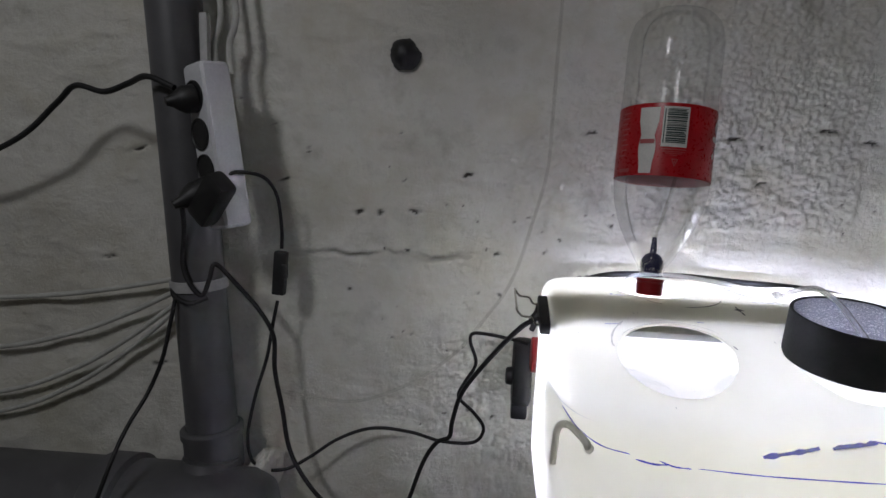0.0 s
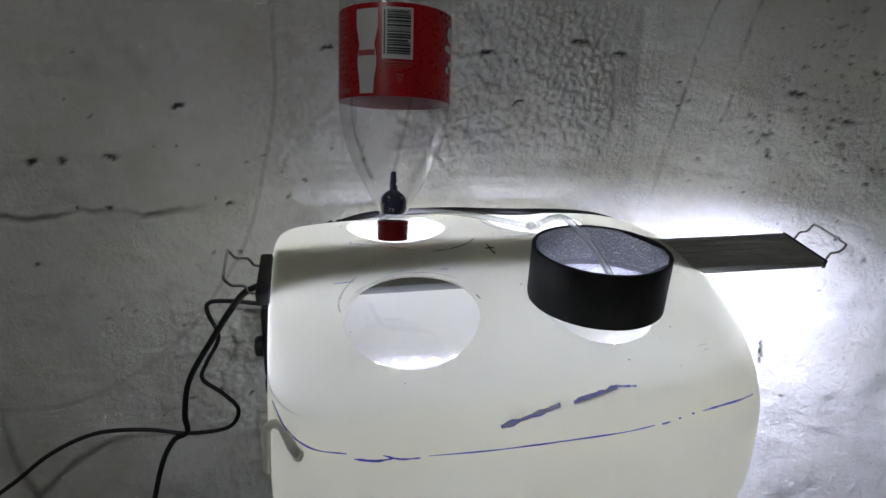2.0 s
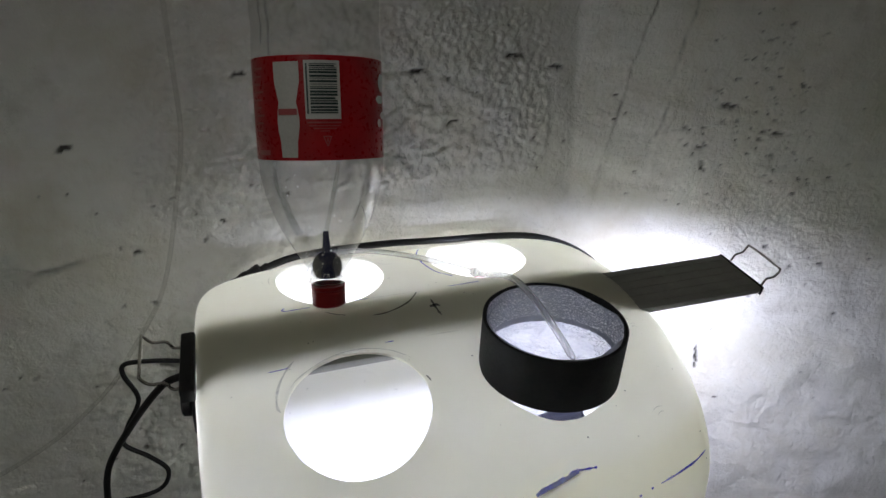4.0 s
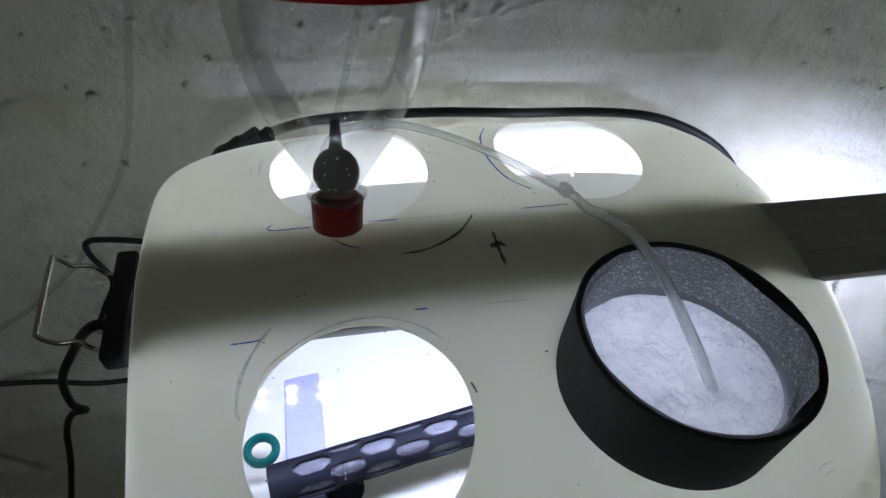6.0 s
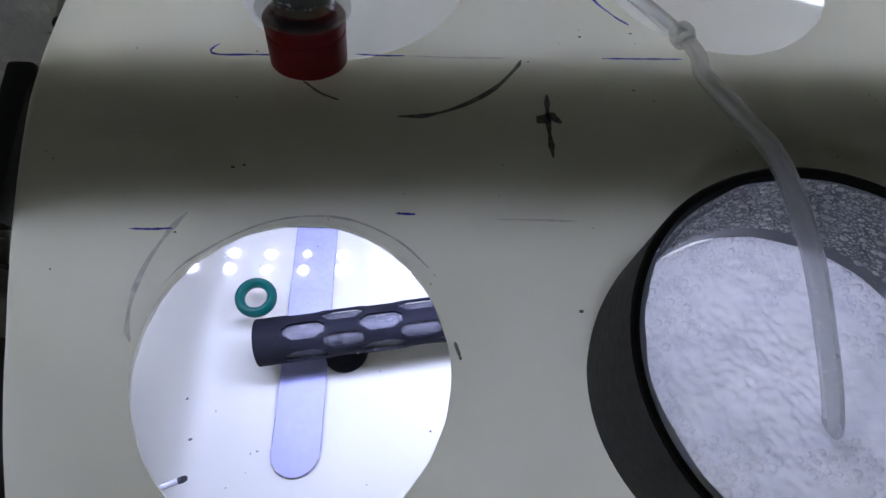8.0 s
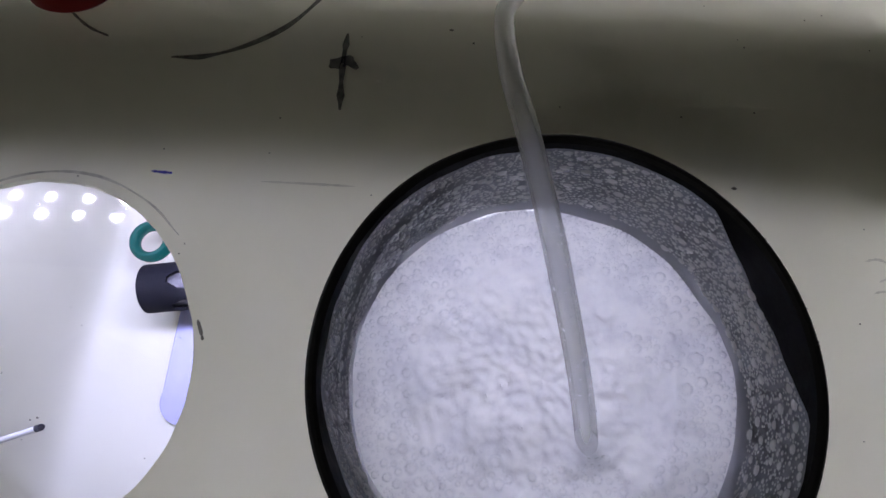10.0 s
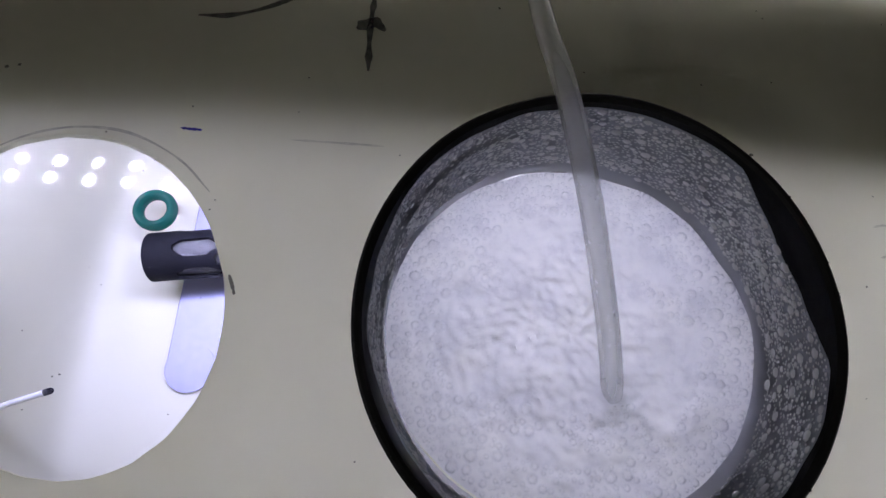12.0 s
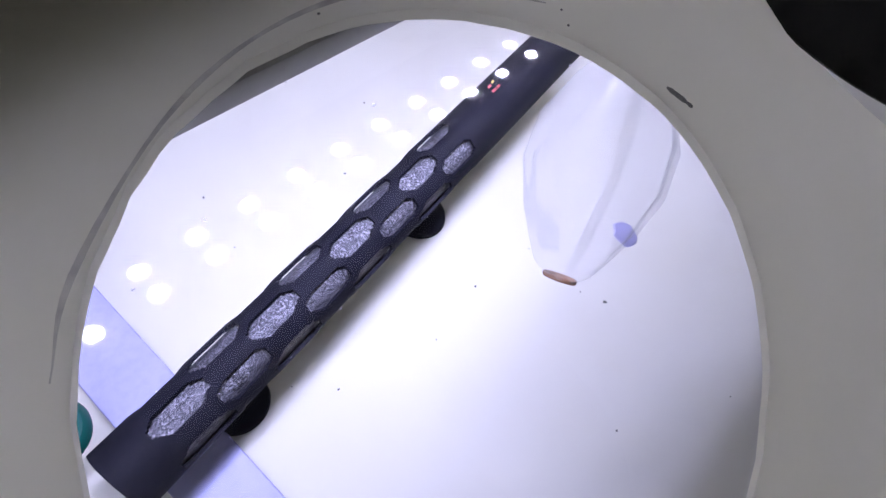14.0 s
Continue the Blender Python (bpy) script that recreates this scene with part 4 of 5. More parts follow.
part("label_back", patch("label_back", -180, 180, LS0 + 0.0006, LS1 - 0.0006, LR - 0.0002, LABEL_BACK, 96, 6), label, "pale unprinted back of the label film")


def waist(v):
    return 0.62 + 0.38 * v if v < 0.18 else (0.69 + 0.31 * math.sin((v - 0.18) / 0.4 * math.pi) * 0.6 if v < 0.58 else (0.69 + 0.31 * min(1, (v - 0.58) / 0.22)))


def lsz(f):
    """Height on the label, f from its top edge."""
    return LS1 - (LS1 - LS0) * f


part("white_shape", patch("white_shape", -46, -23, lsz(0.97), lsz(0.06), LR + 0.0004, LABEL_WHITE, 10, 24, waist), label, "plain white tall shape")
part("logo_bar", patch("logo_bar", -43, -26, lsz(0.56), lsz(0.50), LR + 0.0008, LABEL_PINK, 6), label)
part("code_panel", patch("code_panel", -19, 10, lsz(0.60), lsz(0.05), LR + 0.0004, LABEL_WHITE, 10), label)
rb = random.Random(3)
f = 0.08
while f < 0.545:
    w = rb.choice((0.007, 0.007, 0.013, 0.02))
    part("code_bar", patch("code_bar", -14.5, 7.5 - 2.0 * (rb.random() > 0.8), lsz(f + w), lsz(f), LR + 0.0008, LABEL_GREEN, 6), label)
    f += w + rb.choice((0.008, 0.008, 0.014))
part("code_digits", patch("code_digits", -17.5, -16.2, lsz(0.55), lsz(0.08), LR + 0.0008, LABEL_GREEN, 2), label)
for (a, b, f0, f1) in ((-18, 10, 0.625, 0.640), (-17, 9, 0.66, 0.668), (-13, 6, 0.685, 0.693), (-8, 0, 0.71, 0.718)):
    part("print_bar", patch("print_bar", a, b, lsz(f1), lsz(f0), LR + 0.0005, LABEL_PINK, 6), label)
part("print_mark", patch("print_mark", -6, 2, lsz(0.86), lsz(0.76), LR + 0.0005, LABEL_PINK, 6, 6, lambda v: 0.15 + 0.85 * v), label)
part("print_mark", patch("print_mark", -4.4, 0.4, lsz(0.84), lsz(0.775), LR + 0.0008, RED_LABEL, 6, 6, lambda v: 0.1 + 0.9 * v), label)
part("print_mark", patch("print_mark", -2.6, -1.4, lsz(0.82), lsz(0.785), LR + 0.0011, LABEL_PINK, 2), label)
for k in range(9):
    part("print_bar", patch("print_bar", -74, -60 - 2 * (k % 3), lsz(0.12 + 0.075 * k), lsz(0.12 + 0.075 * k - 0.02), LR + 0.0005, LABEL_PINK, 5), label)
part("print_bar", patch("print_bar", -72, -55, lsz(0.95), lsz(0.90), LR + 0.0005, LABEL_PINK, 5), label)
for (a, b, f0, f1) in ((55, 75, 0.14, 0.32), (50, 68, 0.36, 0.44), (58, 82, 0.52, 0.60), (52, 60, 0.60, 0.68), (90, 130, 0.2, 0.6)):
    part("logo_shape", patch("logo_shape", a, b, lsz(f1), lsz(f0), LR + 0.0005, LABEL_WHITE, 8, 8, lambda v: 0.3 + 0.7 * math.sin(math.pi * (0.1 + 0.8 * v))), label, "plain white shape")

rb = random.Random(41)
verts, faces = [], []
for k in range(260):
    q = 0.03 + 0.1 * rb.random() ** 2.2
    th = rb.uniform(-180, 180)
    pnt = bottle_point(th, q, profile_radius(q) - 0.0003)
    dome_verts(pnt, (BB + BA * q - pnt).normalized(), 0.0003 + 0.0007 * rb.random() ** 3, 0.6, verts, faces)
tagged(part("beads", mesh_of("beads", verts, faces, DROPLET), bottle), "water beads in the neck", kind="stuff")
valve = thing("rubber_valve", "dark blue rubber bulb with a nozzle, stuck in the bottle's neck", "valve")
part("bulb", lathe("bulb", BB + BA * 0.0265, BA, [(0, 0.0), (0, 0.0095), (0.002, 0.0118), (0.007, 0.0134), (0.012, 0.0134), (0.017, 0.0118), (0.021, 0.0086), (0.0235, 0.0048), (0.0240, 0.0)], VALVE_BLUE, 40, False, 0, 60), valve)
part("nozzle", lathe("nozzle", BB + BA * 0.049, BA, [(0, 0.0), (0, 0.0042), (0.014, 0.0030), (0.020, 0.0026), (0.020, 0.0)], VALVE_BLUE, 20, False), valve)
inner_hose = thing("bottle_hose", "thin clear hose running up inside the bottle", "tubing")
part("hose", tube("hose", [BB + BA * 0.066, BB + BA * 0.10 + BX * 0.008, BB + BA * 0.14 + BX * 0.016, BB + BA * 0.185 + BX * 0.02], 0.0021, WALL_TUBE, 10), inner_hose)

# ---- things in the water ----
TA, TE = Vector((-0.1643, 0.0023, -0.2055)), Vector((0.1950, 0.0530, -0.190))
TD, TSd, TU = frame_along(TE - TA)
filt = thing("filter_tube", "black filter tube with staggered windows over mesh, under water", "filter tube")
TR, TLEN = 0.0165, (TE - TA).length


def tube_point(a, s, r=TR):
    return TA + TD * s + (TSd * math.sin(a) + TU * math.cos(a)) * r


def build_filter():
    """A tube wall whose windows are left open: ten rows round, staggered along."""
    rows, per, pitch, s_first = 10, 3, 0.0530, 0.0161
    na, ns = 96, 240
    keep = {}
    verts, faces = [], []
    sgn = 1 if TU.z > 0 else -1

    def is_open(a, s):
        for r in range(rows):
            ac = 2 * math.pi * (r - 0.14) / rows
            da = (a - ac + math.pi) % (2 * math.pi) - math.pi
            off = 0.0 if r % 2 == 1 else pitch / 2
            k = round((s - s_first - 0.018 - off) / pitch)
            if k < 0 or k > per:
                continue
            ds = abs(s - (s_first + 0.018 + off + k * pitch))
            w = abs(da) * TR
            if w < 0.0057 and ds < 0.0138 - max(0, w - 0.0022) * 1.5:
                return s < TLEN - 0.012
        return False

    for i in range(ns + 1):
        s = TLEN * i / ns
        for k in range(na):
            a = 2 * math.pi * k / na
            verts.append(tube_point(a, s))
    for i in range(ns + 1):
        s = TLEN * i / ns
        for k in range(na):
            a = 2 * math.pi * k / na
            verts.append(tube_point(a, s, TR - 0.0018))
    off = (ns + 1) * na
    solid = [[not is_open(2 * math.pi * (k + 0.5) / na, TLEN * (i + 0.5) / ns) for k in range(na)] for i in range(ns)]
    for i in range(ns):
        for k in range(na):
            if not solid[i][k]:
                continue
            k2 = (k + 1) % na
            q = (i * na + k, i * na + k2, (i + 1) * na + k2, (i + 1) * na + k)
            faces.append(q)
            faces.append(tuple(off + j for j in reversed(q)))
            if i == 0 or not solid[i - 1][k]:
                faces.append((q[0], off + q[0], off + q[1], q[1]))
            if i == ns - 1 or not solid[i + 1][k]:
                faces.append((q[3], q[2], off + q[2], off + q[3]))
            if not solid[i][k - 1]:
                faces.append((q[0], q[3], off + q[3], off + q[0]))
            if not solid[i][(k + 1) % na]:
                faces.append((q[1], off + q[1], off + q[2], q[2]))
    return mesh_of("shell", verts, faces, FILTER_BLACK, True, 30)


part("shell", build_filter(), filt)
part("mesh_core", tube("mesh_core", [tube_point(0, 0.004, 0), tube_point(0, TLEN * 0.5, 0), tube_point(0, TLEN - 0.004, 0)], TR - 0.0028, MESH_GREY, 40, 6), filt, "grey steel mesh sleeve")
for k, (da, ds, w, mat) in enumerate(((-0.10, 0.0, 0.0042, PRINT_RED), (-0.10, 0.0042, 0.0030, PRINT_RED), (0.16, 0.0012, 0.0034, PRINT_RED), (0.22, 0.0062, 0.0022, PRINT_YELLOW))):
    mid = tube_point(math.pi + 0.2 + da, 0.272 + ds, TR + 0.0002)
    part("print_bar", block("print_bar", mid, (w, 0.0016, 0.0006), mat, 0.0002, Euler((0.2 + da, 0, 0.17)).to_matrix(), 1), filt, "small faded print")
part("end_plug", lathe("end_plug", tube_point(0, -0.0004, 0), TD, [(0, 0.0), (0, TR - 0.001), (0.0008, TR - 0.0002), (0.006, TR - 0.002), (0.006, 0)], FILTER_BLACK, 48, False), filt)
for s in (0.056, 0.208):
    base = tube_point(0, s, 0) + Vector((0.0, -0.001, 0))
    part("suction_cup", lathe("suction_cup", Vector((base.x, base.y + 0.001, -0.2405)), (0, 0, 1), [(0, 0.0), (0, 0.017), (0.003, 0.0165), (0.010, 0.0095), (0.014, 0.006), (0.030, 0.005), (0.030, 0)], FILTER_BLACK, 32, False), filt, "black rubber suction cup")

verts, faces = [], []
rb = random.Random(12)
for k in range(170):
    a, q = rb.choice((1.05, -1.05, 0.6, -0.6)) + rb.gauss(0, 0.35), rb.random() * TLEN * 0.96
    pnt = tube_point(a, q, TR + 0.0001)
    dome_verts(pnt, (pnt - tube_point(0, q, 0)).normalized(), 0.00025 + 0.0006 * rb.random() ** 3, 0.9, verts, faces)
tagged(part("air_beads", mesh_of("air_beads", verts, faces, DROPLET), filt), "tiny air bubbles clinging to the tube", kind="stuff")
rb = random.Random(14)
verts, faces = [], []
for k in range(46):
    x, y = rb.uniform(-0.15, -0.04), rb.uniform(-0.13, 0.05)
    w = 0.0002 + 0.0006 * rb.random() ** 3
    base = len(verts)
    for m in range(5):
        a = m * 1.257 + rb.random()
        verts.append((x + w * math.cos(a) * (0.6 + rb.random()), y + w * math.sin(a), WATER_Z + 0.0006))
    faces.append(tuple(range(base, base + 5)))
tagged(part("floating_specks", mesh_of("floating_specks", verts, faces, INK_DARK, False)), "dark specks floating on the water", "debris", kind="stuff")

ring = thing("green_ring", "small translucent green plastic ring lying in the water", "ring")
rp = [(0.0115 + 0.0035 * math.cos(t), 0.0035 * math.sin(t)) for t in [2 * math.pi * k / 14 for k in range(15)]]
part("band", lathe("band", (-0.173, 0.0385, -0.209), (0.05, -0.1, 1), [(h * 1.6, r) for r, h in rp], GREEN_RING, 40, False), ring)

swab = thing("white_stick", "thin white stick with a dark tip in the water", "stick")
part("shaft", tube("shaft", [(-0.182, -0.094, -0.165), (-0.198, -0.1005, -0.165), (-0.2125, -0.1065, -0.166)], 0.0018, STICK, 10), swab)
part("tip", lathe("tip", (-0.1825, -0.0942, -0.165), (0.92, 0.36, 0.08), [(0, 0), (0, 0.0019), (0.0035, 0.0019), (0.0045, 0.0012), (0.0045, 0)], INK_DARK, 12, False), swab, "dark tip")

# Separate funnel shape added to stand for the liner cup's foil bottom.
film = thing("liner_foil", "crumpled clear foil end of the liner cup hanging in the water", "plastic film")
fp = Vector((0.014, -0.067, -0.150))
part("sheet", lathe("sheet", fp, (0.55, 0.30, 0.55), [(0, 0.007), (0.004, 0.0125), (0.012, 0.017), (0.026, 0.024), (0.045, 0.030), (0.065, 0.029), (0.085, 0.020), (0.100, 0.009)], clear("crumpled_film", (0.97, 0.972, 0.98), 0.16, 0.09, 0.15, 0.003, 70), 64, False, 0.22, 60), film)
part("rim", lathe("rim", fp, (0.55, 0.30, 0.55), ring_profile(-0.001, 0.001, 0.0076, 0.0066, 0.0004), TAN, 32, False), film, "brown stained rim")
part("blue_patch", lathe("blue_patch", (0.037, -0.0755, -0.128), (0.1, -0.2, 1), [(0, 0), (0, 0.006), (0.0006, 0.0055), (0.0008, 0)], LILAC, 24, False, 0.2), film, "faint blue print")

# Thin pink arc set just inside the canister's back wall.
pinkie = thing("pink_bow", "small curved pink bow at the canister's back wall, seen through an opening", "hook")
part("bow", tube("bow", [(0.100, 0.192, -0.060), (0.106, 0.193, -0.054), (0.116, 0.194, -0.052), (0.126, 0.193, -0.054), (0.131, 0.192, -0.061)], 0.0012, PINK, 10), pinkie)
stripe = thing("lilac_strip", "lilac translucent strip lying on the canister's floor", "strip")
part("sheet", block("sheet", (-0.1400, 0.060, -0.2388), (0.034, 0.25, 0.0016), PURPLE, 0.0007, Euler((-0.02, 0, radians(2))).to_matrix(), 1), stripe)
part("rounded_end", lathe("rounded_end", (-0.1358, -0.0645, -0.2358), (0, 0, 1), [(0, 0.0), (0, 0.0168), (0.0013, 0.0168), (0.0013, 0)], PURPLE, 24, False), stripe)

# ---- cables ----
c = thing("power_cable", "thin black power cable of the light bar", "cable", "black cables")
part("cord", tube("cord", [bar_at(-0.226, -0.008, -0.007), (-0.245, 0.02, -0.03), (-0.280, 0.06, -0.085), (-0.315, 0.085, -0.145), (-0.328, 0.1, -0.195), (-0.333, 0.12, -0.23), (-0.352, 0.13, -0.246), (-0.372, 0.14, -0.285), (-0.395, 0.15, -0.36), (-0.44, 0.15, -0.50)], 0.0032, RUBBER, 10), c)
c = thing("pump_cable", "thin black cable looping down the wall from the pump", "cable", "black cables")
part("cord", tube("cord", [(-0.225, 0.17, -0.10), (-0.25, 0.188, -0.100), (-0.285, 0.195, -0.097), (-0.309, 0.197, -0.098), (-0.312, 0.197, -0.112), (-0.302, 0.196, -0.145), (-0.319, 0.195, -0.178), (-0.326, 0.193, -0.200), (-0.302, 0.19, -0.222), (-0.285, 0.188, -0.246), (-0.300, 0.187, -0.270), (-0.35, 0.186, -0.272), (-0.40, 0.188, -0.262), (-0.46, 0.19, -0.262), (-0.515, 0.19, -0.285), (-0.56, 0.185, -0.318), (-0.60, 0.175, -0.338), (-0.640, 0.165, -0.330), (-0.652, 0.16, -0.285), (-0.640, 0.16, -0.215), (-0.622, 0.165, -0.150), (-0.617, 0.175, -0.105), (-0.610, 0.18, -0.062)], 0.0027, RUBBER, 10), c)
c = thing("switch_cable", "black cable with an inline switch hanging from the power strip", "cable", "black cables")
part("cord", tube("cord", [(-0.655, 0.105, 0.128), (-0.640, 0.115, 0.135), (-0.616, 0.145, 0.128), (-0.605, 0.168, 0.100), (-0.602, 0.178, 0.05), (-0.603, 0.18, 0.02)], 0.0027, RUBBER, 10), c)
part("switch", block("switch", (-0.6055, 0.18, -0.018), (0.020, 0.015, 0.068), BLACK_PLASTIC, 0.004, Euler((0, radians(4), 0)).to_matrix()), c, "black inline switch")
part("rocker", block("rocker", (-0.597, 0.176, -0.014), (0.008, 0.012, 0.022), BLACK_PLASTIC, 0.002), c)
c = thing("back_cable", "thick black cable running along the canister's rear edge", "cable", "black cables")
part("cord", tube("cord", [(-0.222, 0.19, -0.085), (-0.205, 0.195, -0.045), (-0.175, 0.197, -0.018), (-0.145, 0.1975, -0.003), (-0.099, 0.1975, 0.0075), (-0.01, 0.197, 0.0095), (0.07, 0.196, 0.0055), (0.145, 0.196, 0.0025), (0.20, 0.193, -0.004), (0.248, 0.187, -0.021), (0.283, 0.18, -0.045), (0.302, 0.176, -0.075), (0.318, 0.17, -0.14), (0.322, 0.165, -0.26)], 0.0042, RUBBER, 12), c)
# Part of this black bulk stands for the shadow round the cable.
part("sleeve", tube("sleeve", [(-0.218, 0.196, -0.075), (-0.203, 0.198, -0.046), (-0.182, 0.199, -0.024), (-0.160, 0.199, -0.011), (-0.142, 0.198, -0.003)], 0.0085, BLACK_PLASTIC, 14, 8, True, lambda t: (1.15 if t < 0.6 else 1.15 - 1.3 * (t - 0.6)) + 0.12 * math.sin(t * 40)), c, "fuzzy black protective sleeve, thickened to stand for its shadow too")
part("connector", block("connector", (-0.163, 0.199, -0.012), (0.030, 0.016, 0.014), BLACK_PLASTIC, 0.004, Euler((0, radians(-32), 0)).to_matrix()), c, "black plug connector")

pump = thing("air_pump", "small black air pump hanging at the canister's end", "air pump")
part("case", block("case", (-0.232, 0.190, -0.150), (0.030, 0.040, 0.100), BLACK_PLASTIC, 0.009), pump)
part("foot", block("foot", (-0.234, 0.176, -0.205), (0.024, 0.026, 0.022), BLACK_PLASTIC, 0.004), pump)
part("knob", lathe("knob", (-0.2465, 0.182, -0.155), (-1, 0, 0), [(0, 0), (0, 0.014), (0.008, 0.013), (0.010, 0.010), (0.010, 0)], BLACK_PLASTIC, 24, False), pump)

clr = thing("clear_wall_tube", "clear air tube hanging in front of the plaster", "tubing")
part("hose", tube("hose", [(-0.208, 0.2, 0.42), (-0.210, 0.2, 0.30), (-0.211, 0.2, 0.221), (-0.213, 0.2, 0.155), (-0.228, 0.2, 0.083), (-0.256, 0.198, -0.014), (-0.30, 0.198, -0.085), (-0.335, 0.2, -0.132), (-0.406, 0.2, -0.188), (-0.50, 0.2, -0.225), (-0.62, 0.2, -0.215)], 0.0026, WALL_TUBE, 10), clr)

# ---- wall plug ----
plug = thing("wall_plug", "black foam plug filling a hole in the wall", "plug")
verts, faces = [], []
for i in range(7):
    for k in range(40):
        a = 2 * math.pi * k / 40
        r = 0.0225 * math.cos(i / 6 * 1.45) ** 0.6
        r *= 1 + 0.22 * noise.noise((math.cos(a) * 1.6, math.sin(a) * 1.6, 4 + i * 0.2)) + 0.1 * noise.noise((math.cos(a) * 5, math.sin(a) * 5, i))
        verts.append((-0.432 + r * math.cos(a), 0.232 - 0.004 * i, 0.313 + 1.05 * r * math.sin(a)))
for i in range(6):
    for k in range(40):
        k2 = (k + 1) % 40
        faces.append((i * 40 + k, i * 40 + k2, (i + 1) * 40 + k2, (i + 1) * 40 + k))
faces.append(tuple(240 + k for k in range(40)))
part("foam", mesh_of("foam", verts, faces, BLACK_PLASTIC), plug)

# ---- drain pipe with power strip ----
PX, PY, PR = -0.726, 0.165, 0.0385
drain = thing("drain_pipe", "grey plastic drain pipe running up the wall into a branch", "pipe")
part("riser", lathe("riser", (PX + 0.017, PY, -0.31), (-0.065, 0, 1), [(0, PR), (0.3, PR), (0.9, PR), (1.76, PR)], PIPE_GREY, 48, True), drain)
part("socket", lathe("socket", (PX + 0.018, PY, -0.335), (-0.065, 0, 1), [(0, PR + 0.006), (0.05, PR + 0.006), (0.056, PR + 0.009), (0.066, PR + 0.009), (0.070, PR + 0.004), (0.070, PR)], PIPE_GREY, 48, False), drain)
part("branch", lathe("branch", (-0.60, 0.115, -0.392), (-1, 0.0, -0.02), [(0, 0.0), (0, 0.05), (0.008, 0.066), (0.03, 0.078), (0.10, 0.080), (0.215, 0.080), (0.22, 0.088), (0.262, 0.088), (0.268, 0.080), (0.9, 0.080), (0.9, 0.0)], PIPE_GREY, 56, False), drain)
part("saddle", lathe("saddle", (PX + 0.02, 0.135, -0.38), (0, 0.18, 1), [(0, 0.06), (0.03, 0.058), (0.055, 0.046), (0.07, 0.042)], PIPE_GREY, 48, True), drain)
part("clamp", lathe("clamp", (PX, PY, -0.045), (-0.065, 0, 1), ring_profile(0, 0.016, PR + 0.0035, PR + 0.0002), STRIP_GREY, 48, False), drain, "pale tape band")
lump = thing("mortar_lump", "broken pale mortar beside the pipe joint", "mortar")
bm = bmesh.new()
bmesh.ops.create_icosphere(bm, subdivisions=4, radius=1.0)
for v in bm.verts:
    n0 = noise.noise(v.co * 1.7) * 0.35 + noise.noise(v.co * 5) * 0.14
    v.co = Vector((-0.632 + v.co.x * 0.022 * (1 + n0), 0.185 + v.co.y * 0.05 * (1 + n0), -0.352 + v.co.z * 0.04 * (1 + n0)))
me = bpy.data.meshes.new("lump")
bm.to_mesh(me)
bm.free()
me.materials.append(PLASTER)
part("lump", me, lump)

strip = thing("power_strip", "white power strip with black sockets, strapped to the drain pipe", "power strip")
ST = Matrix.Rotation(radians(-8), 3, "Y") @ Matrix.Rotation(radians(-34), 3, "Z")
SC = Vector((-0.672, 0.125, 0.168))


def strip_at(u, v, w):
    return SC + ST @ Vector((u, v, w))


part("case", block("case", SC, (0.052, 0.044, 0.225), STRIP_WHITE, 0.010, ST, 3), strip)
for k, w in enumerate((0.068, 0.018, -0.030, -0.078)):
    part("socket", lathe("socket", strip_at(-0.002, -0.0222, w), ST @ Vector((0, -1, 0)), [(0, 0.0), (0, 0.0215), (0.0022, 0.0215), (0.0026, 0.0195), (0.0012, 0.0180), (0.0012, 0)], BLACK_PLASTIC, 36, False), strip, "black round socket")
part("strap", block("strap", (-0.700, 0.150, 0.3), (0.012, 0.012, 0.1), STRIP_GREY, 0.003), strip)
for nm, w, d in (("plug", 0.066, 0.030), ("plug", -0.056, 0.042)):
    pl = thing("mains_plug", "black mains plug pushed into the power strip", "plug", "mains plugs")
    part("body", lathe("body", strip_at(-0.002, -0.022, w), ST @ Vector((-0.25, -1, -0.1 if w > 0 else -0.35)), [(0, 0.0), (0, 0.019), (d * 0.5, 0.0185), (d * 0.8, 0.013), (d, 0.008), (d * 1.25, 0.0055), (d * 1.25, 0)], BLACK_PLASTIC, 32, False), pl)
pl = thing("mains_plug", "black mains plug hanging askew from the power strip", "plug", "mains plugs")
part("body", block("body", strip_at(0.026, -0.036, -0.070), (0.038, 0.030, 0.075), BLACK_PLASTIC, 0.009, Euler((radians(10), radians(42), radians(-15))).to_matrix()), pl)
c = thing("wall_cable", "black cable running from the power strip along the wall", "cable", "black cables")
part("cord", tube("cord", [(-0.716, 0.095, 0.243), (-0.76, 0.105, 0.258), (-0.80, 0.125, 0.250), (-0.84, 0.13, 0.238), (-0.89, 0.14, 0.246), (-0.93, 0.15, 0.22), (-1.0, 0.15, 0.165), (-1.15, 0.15, 0.10)], 0.0042, RUBBER, 10), c)
c = thing("strapped_cable", "black cable looped round the drain pipe", "cable", "black cables")
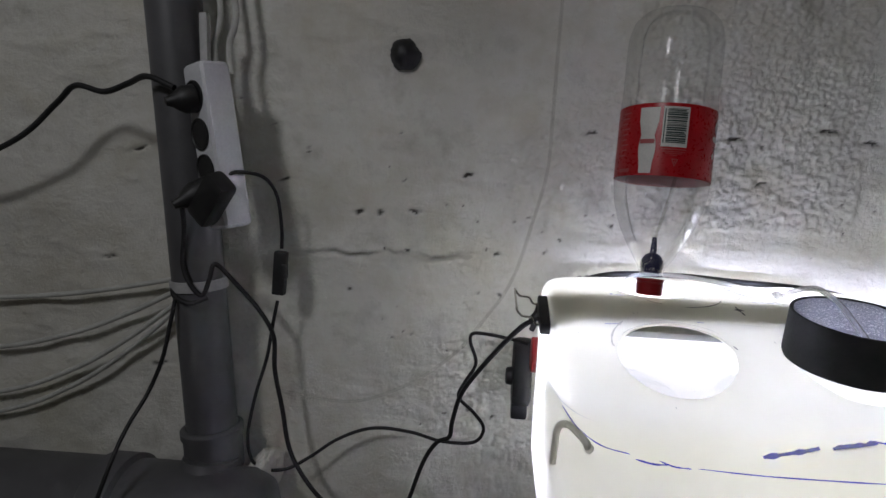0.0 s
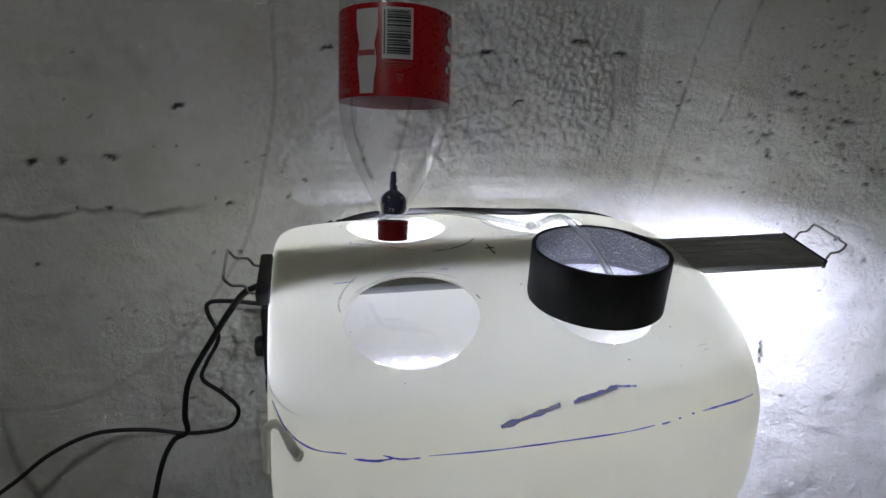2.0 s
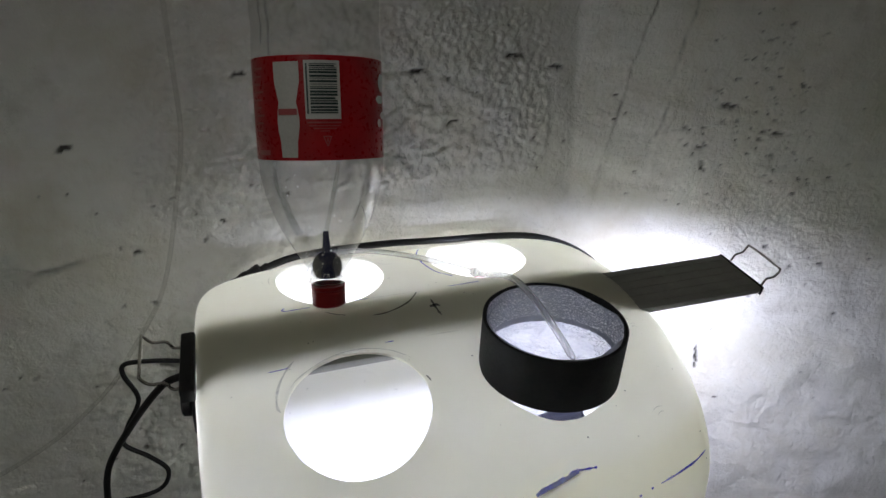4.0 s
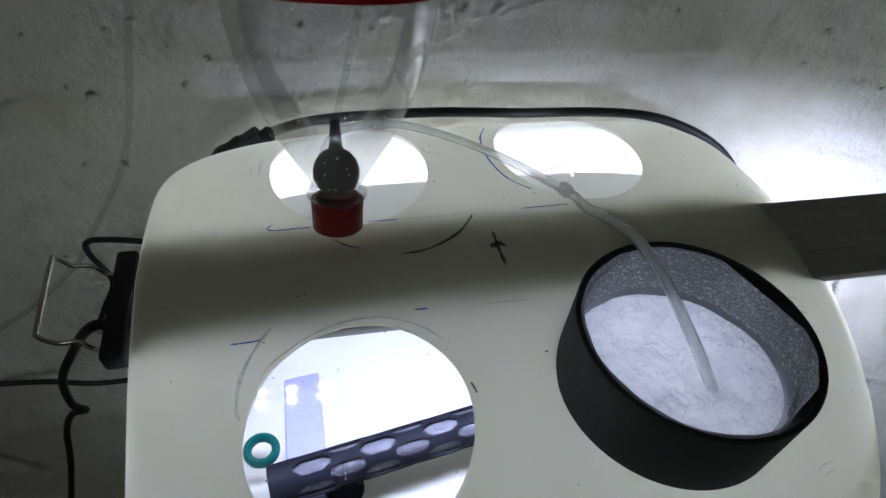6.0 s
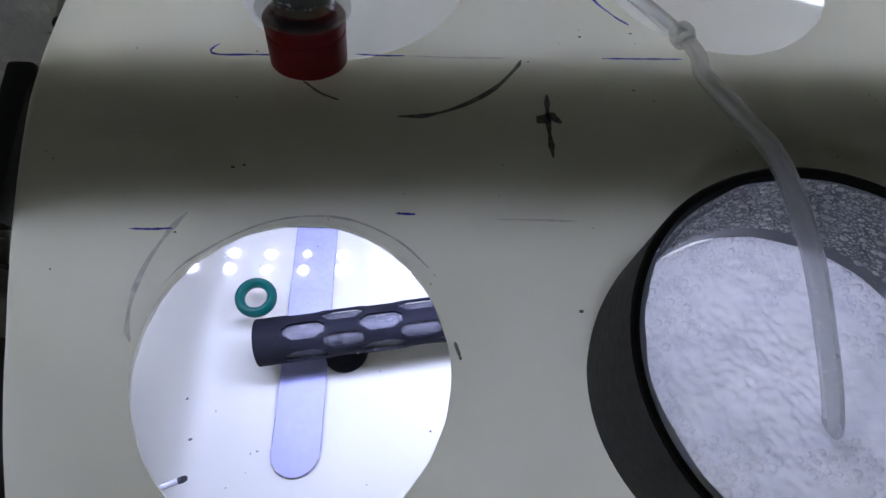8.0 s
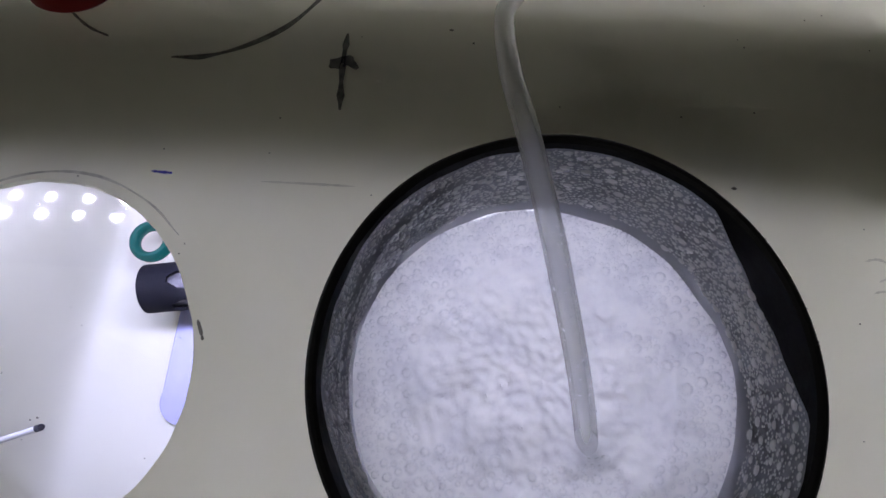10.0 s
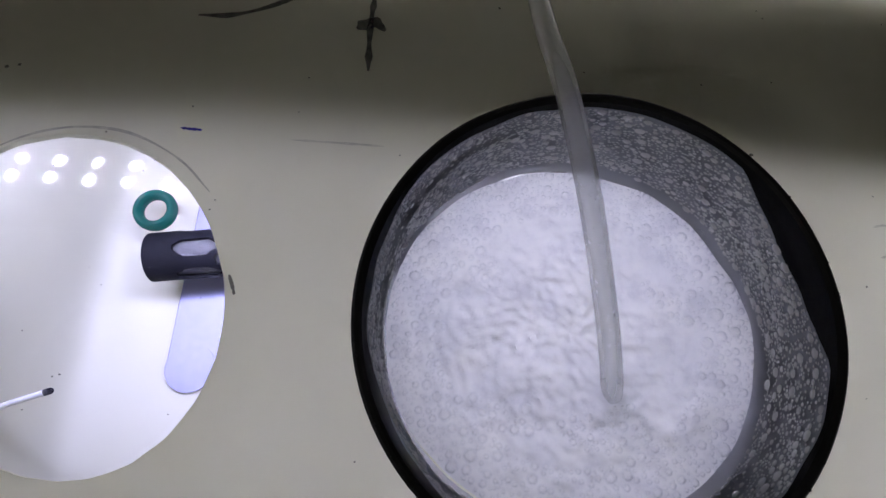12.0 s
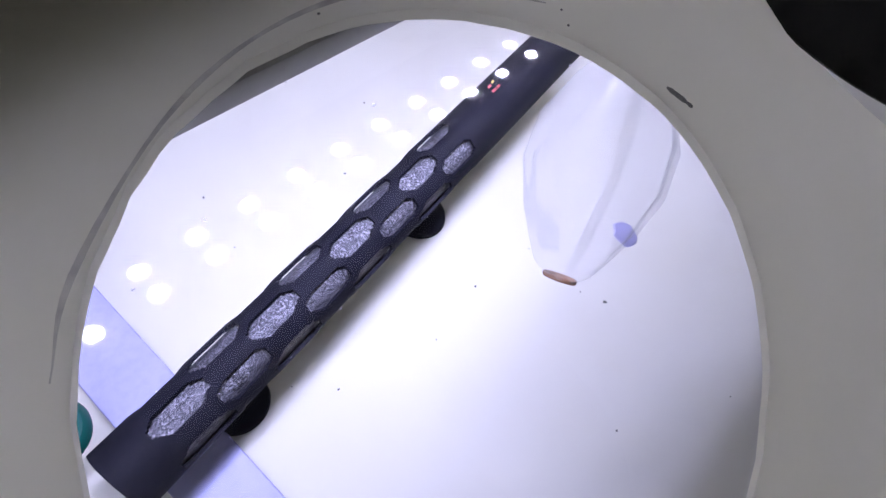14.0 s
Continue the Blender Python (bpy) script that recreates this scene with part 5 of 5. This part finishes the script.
part("cord", tube("cord", [(-0.715, 0.10, 0.10), (-0.722, 0.118, 0.05), (-0.728, 0.122, 0.0), (-0.716, 0.120, -0.03), (-0.70, 0.123, -0.045), (-0.69, 0.126, -0.02), (-0.683, 0.132, 0.0), (-0.655, 0.145, -0.035), (-0.63, 0.158, -0.072), (-0.612, 0.168, -0.115), (-0.611, 0.170, -0.17), (-0.600, 0.170, -0.23), (-0.585, 0.165, -0.30), (-0.55, 0.16, -0.355), (-0.50, 0.155, -0.40)], 0.0036, RUBBER, 10), c)
part("loop", tube("loop", [(-0.692, 0.124, -0.048), (-0.715, 0.115, -0.056), (-0.745, 0.125, -0.048), (-0.757, 0.150, -0.036), (-0.75, 0.17, -0.030)], 0.0036, RUBBER, 10), c)
part("tail", tube("tail", [(-0.742, 0.125, -0.05), (-0.748, 0.118, -0.09), (-0.757, 0.11, -0.14), (-0.775, 0.10, -0.19), (-0.79, 0.065, -0.235), (-0.80, 0.03, -0.29), (-0.82, 0.02, -0.36), (-0.84, 0.02, -0.46)], 0.0030, RUBBER, 10), c)
for k, (z0, sag) in enumerate(((-0.03, 0.045), (-0.035, 0.10), (-0.04, 0.15), (-0.045, 0.17))):
    c = thing("grey_cable", "painted-over grey cable slung along the wall to the drain pipe", "cable", "grey cables")
    part("cord", tube("cord", [(-0.735, 0.195, z0), (-0.80, 0.205, z0 - sag * 0.35), (-0.88, 0.21, z0 - sag * 0.75), (-0.98, 0.212, z0 - sag * 1.15), (-1.12, 0.215, z0 - sag * 1.5), (-1.35, 0.2, z0 - sag * 1.7)], 0.0042, PAINTED, 8), c)
for dx in (0.0, 0.022):
    c = thing("grey_cable", "grey cable coming down beside the drain pipe to the power strip", "cable", "grey cables")
    part("cord", tube("cord", [(-0.690 + dx, 0.16, 0.27), (-0.694 + dx, 0.165, 0.31), (-0.686 + dx, 0.17, 0.35), (-0.692 + dx, 0.175, 0.42), (-0.690 + dx, 0.18, 0.6), (-0.69 + dx, 0.18, 1.44)], 0.0048, PAINTED, 10), c)

# ---- room lamp ----
bulb = thing("ceiling_lamp", "plain enamel lamp hanging from the cellar ceiling", "lamp")
part("shade", lathe("shade", (-1.1, -1.6, 1.36), (0, 0, 1), [(0, 0.20), (0.004, 0.20), (0.04, 0.10), (0.06, 0.03), (0.09, 0.012), (0.09, 0.0)], SHADE, 40, False), bulb)
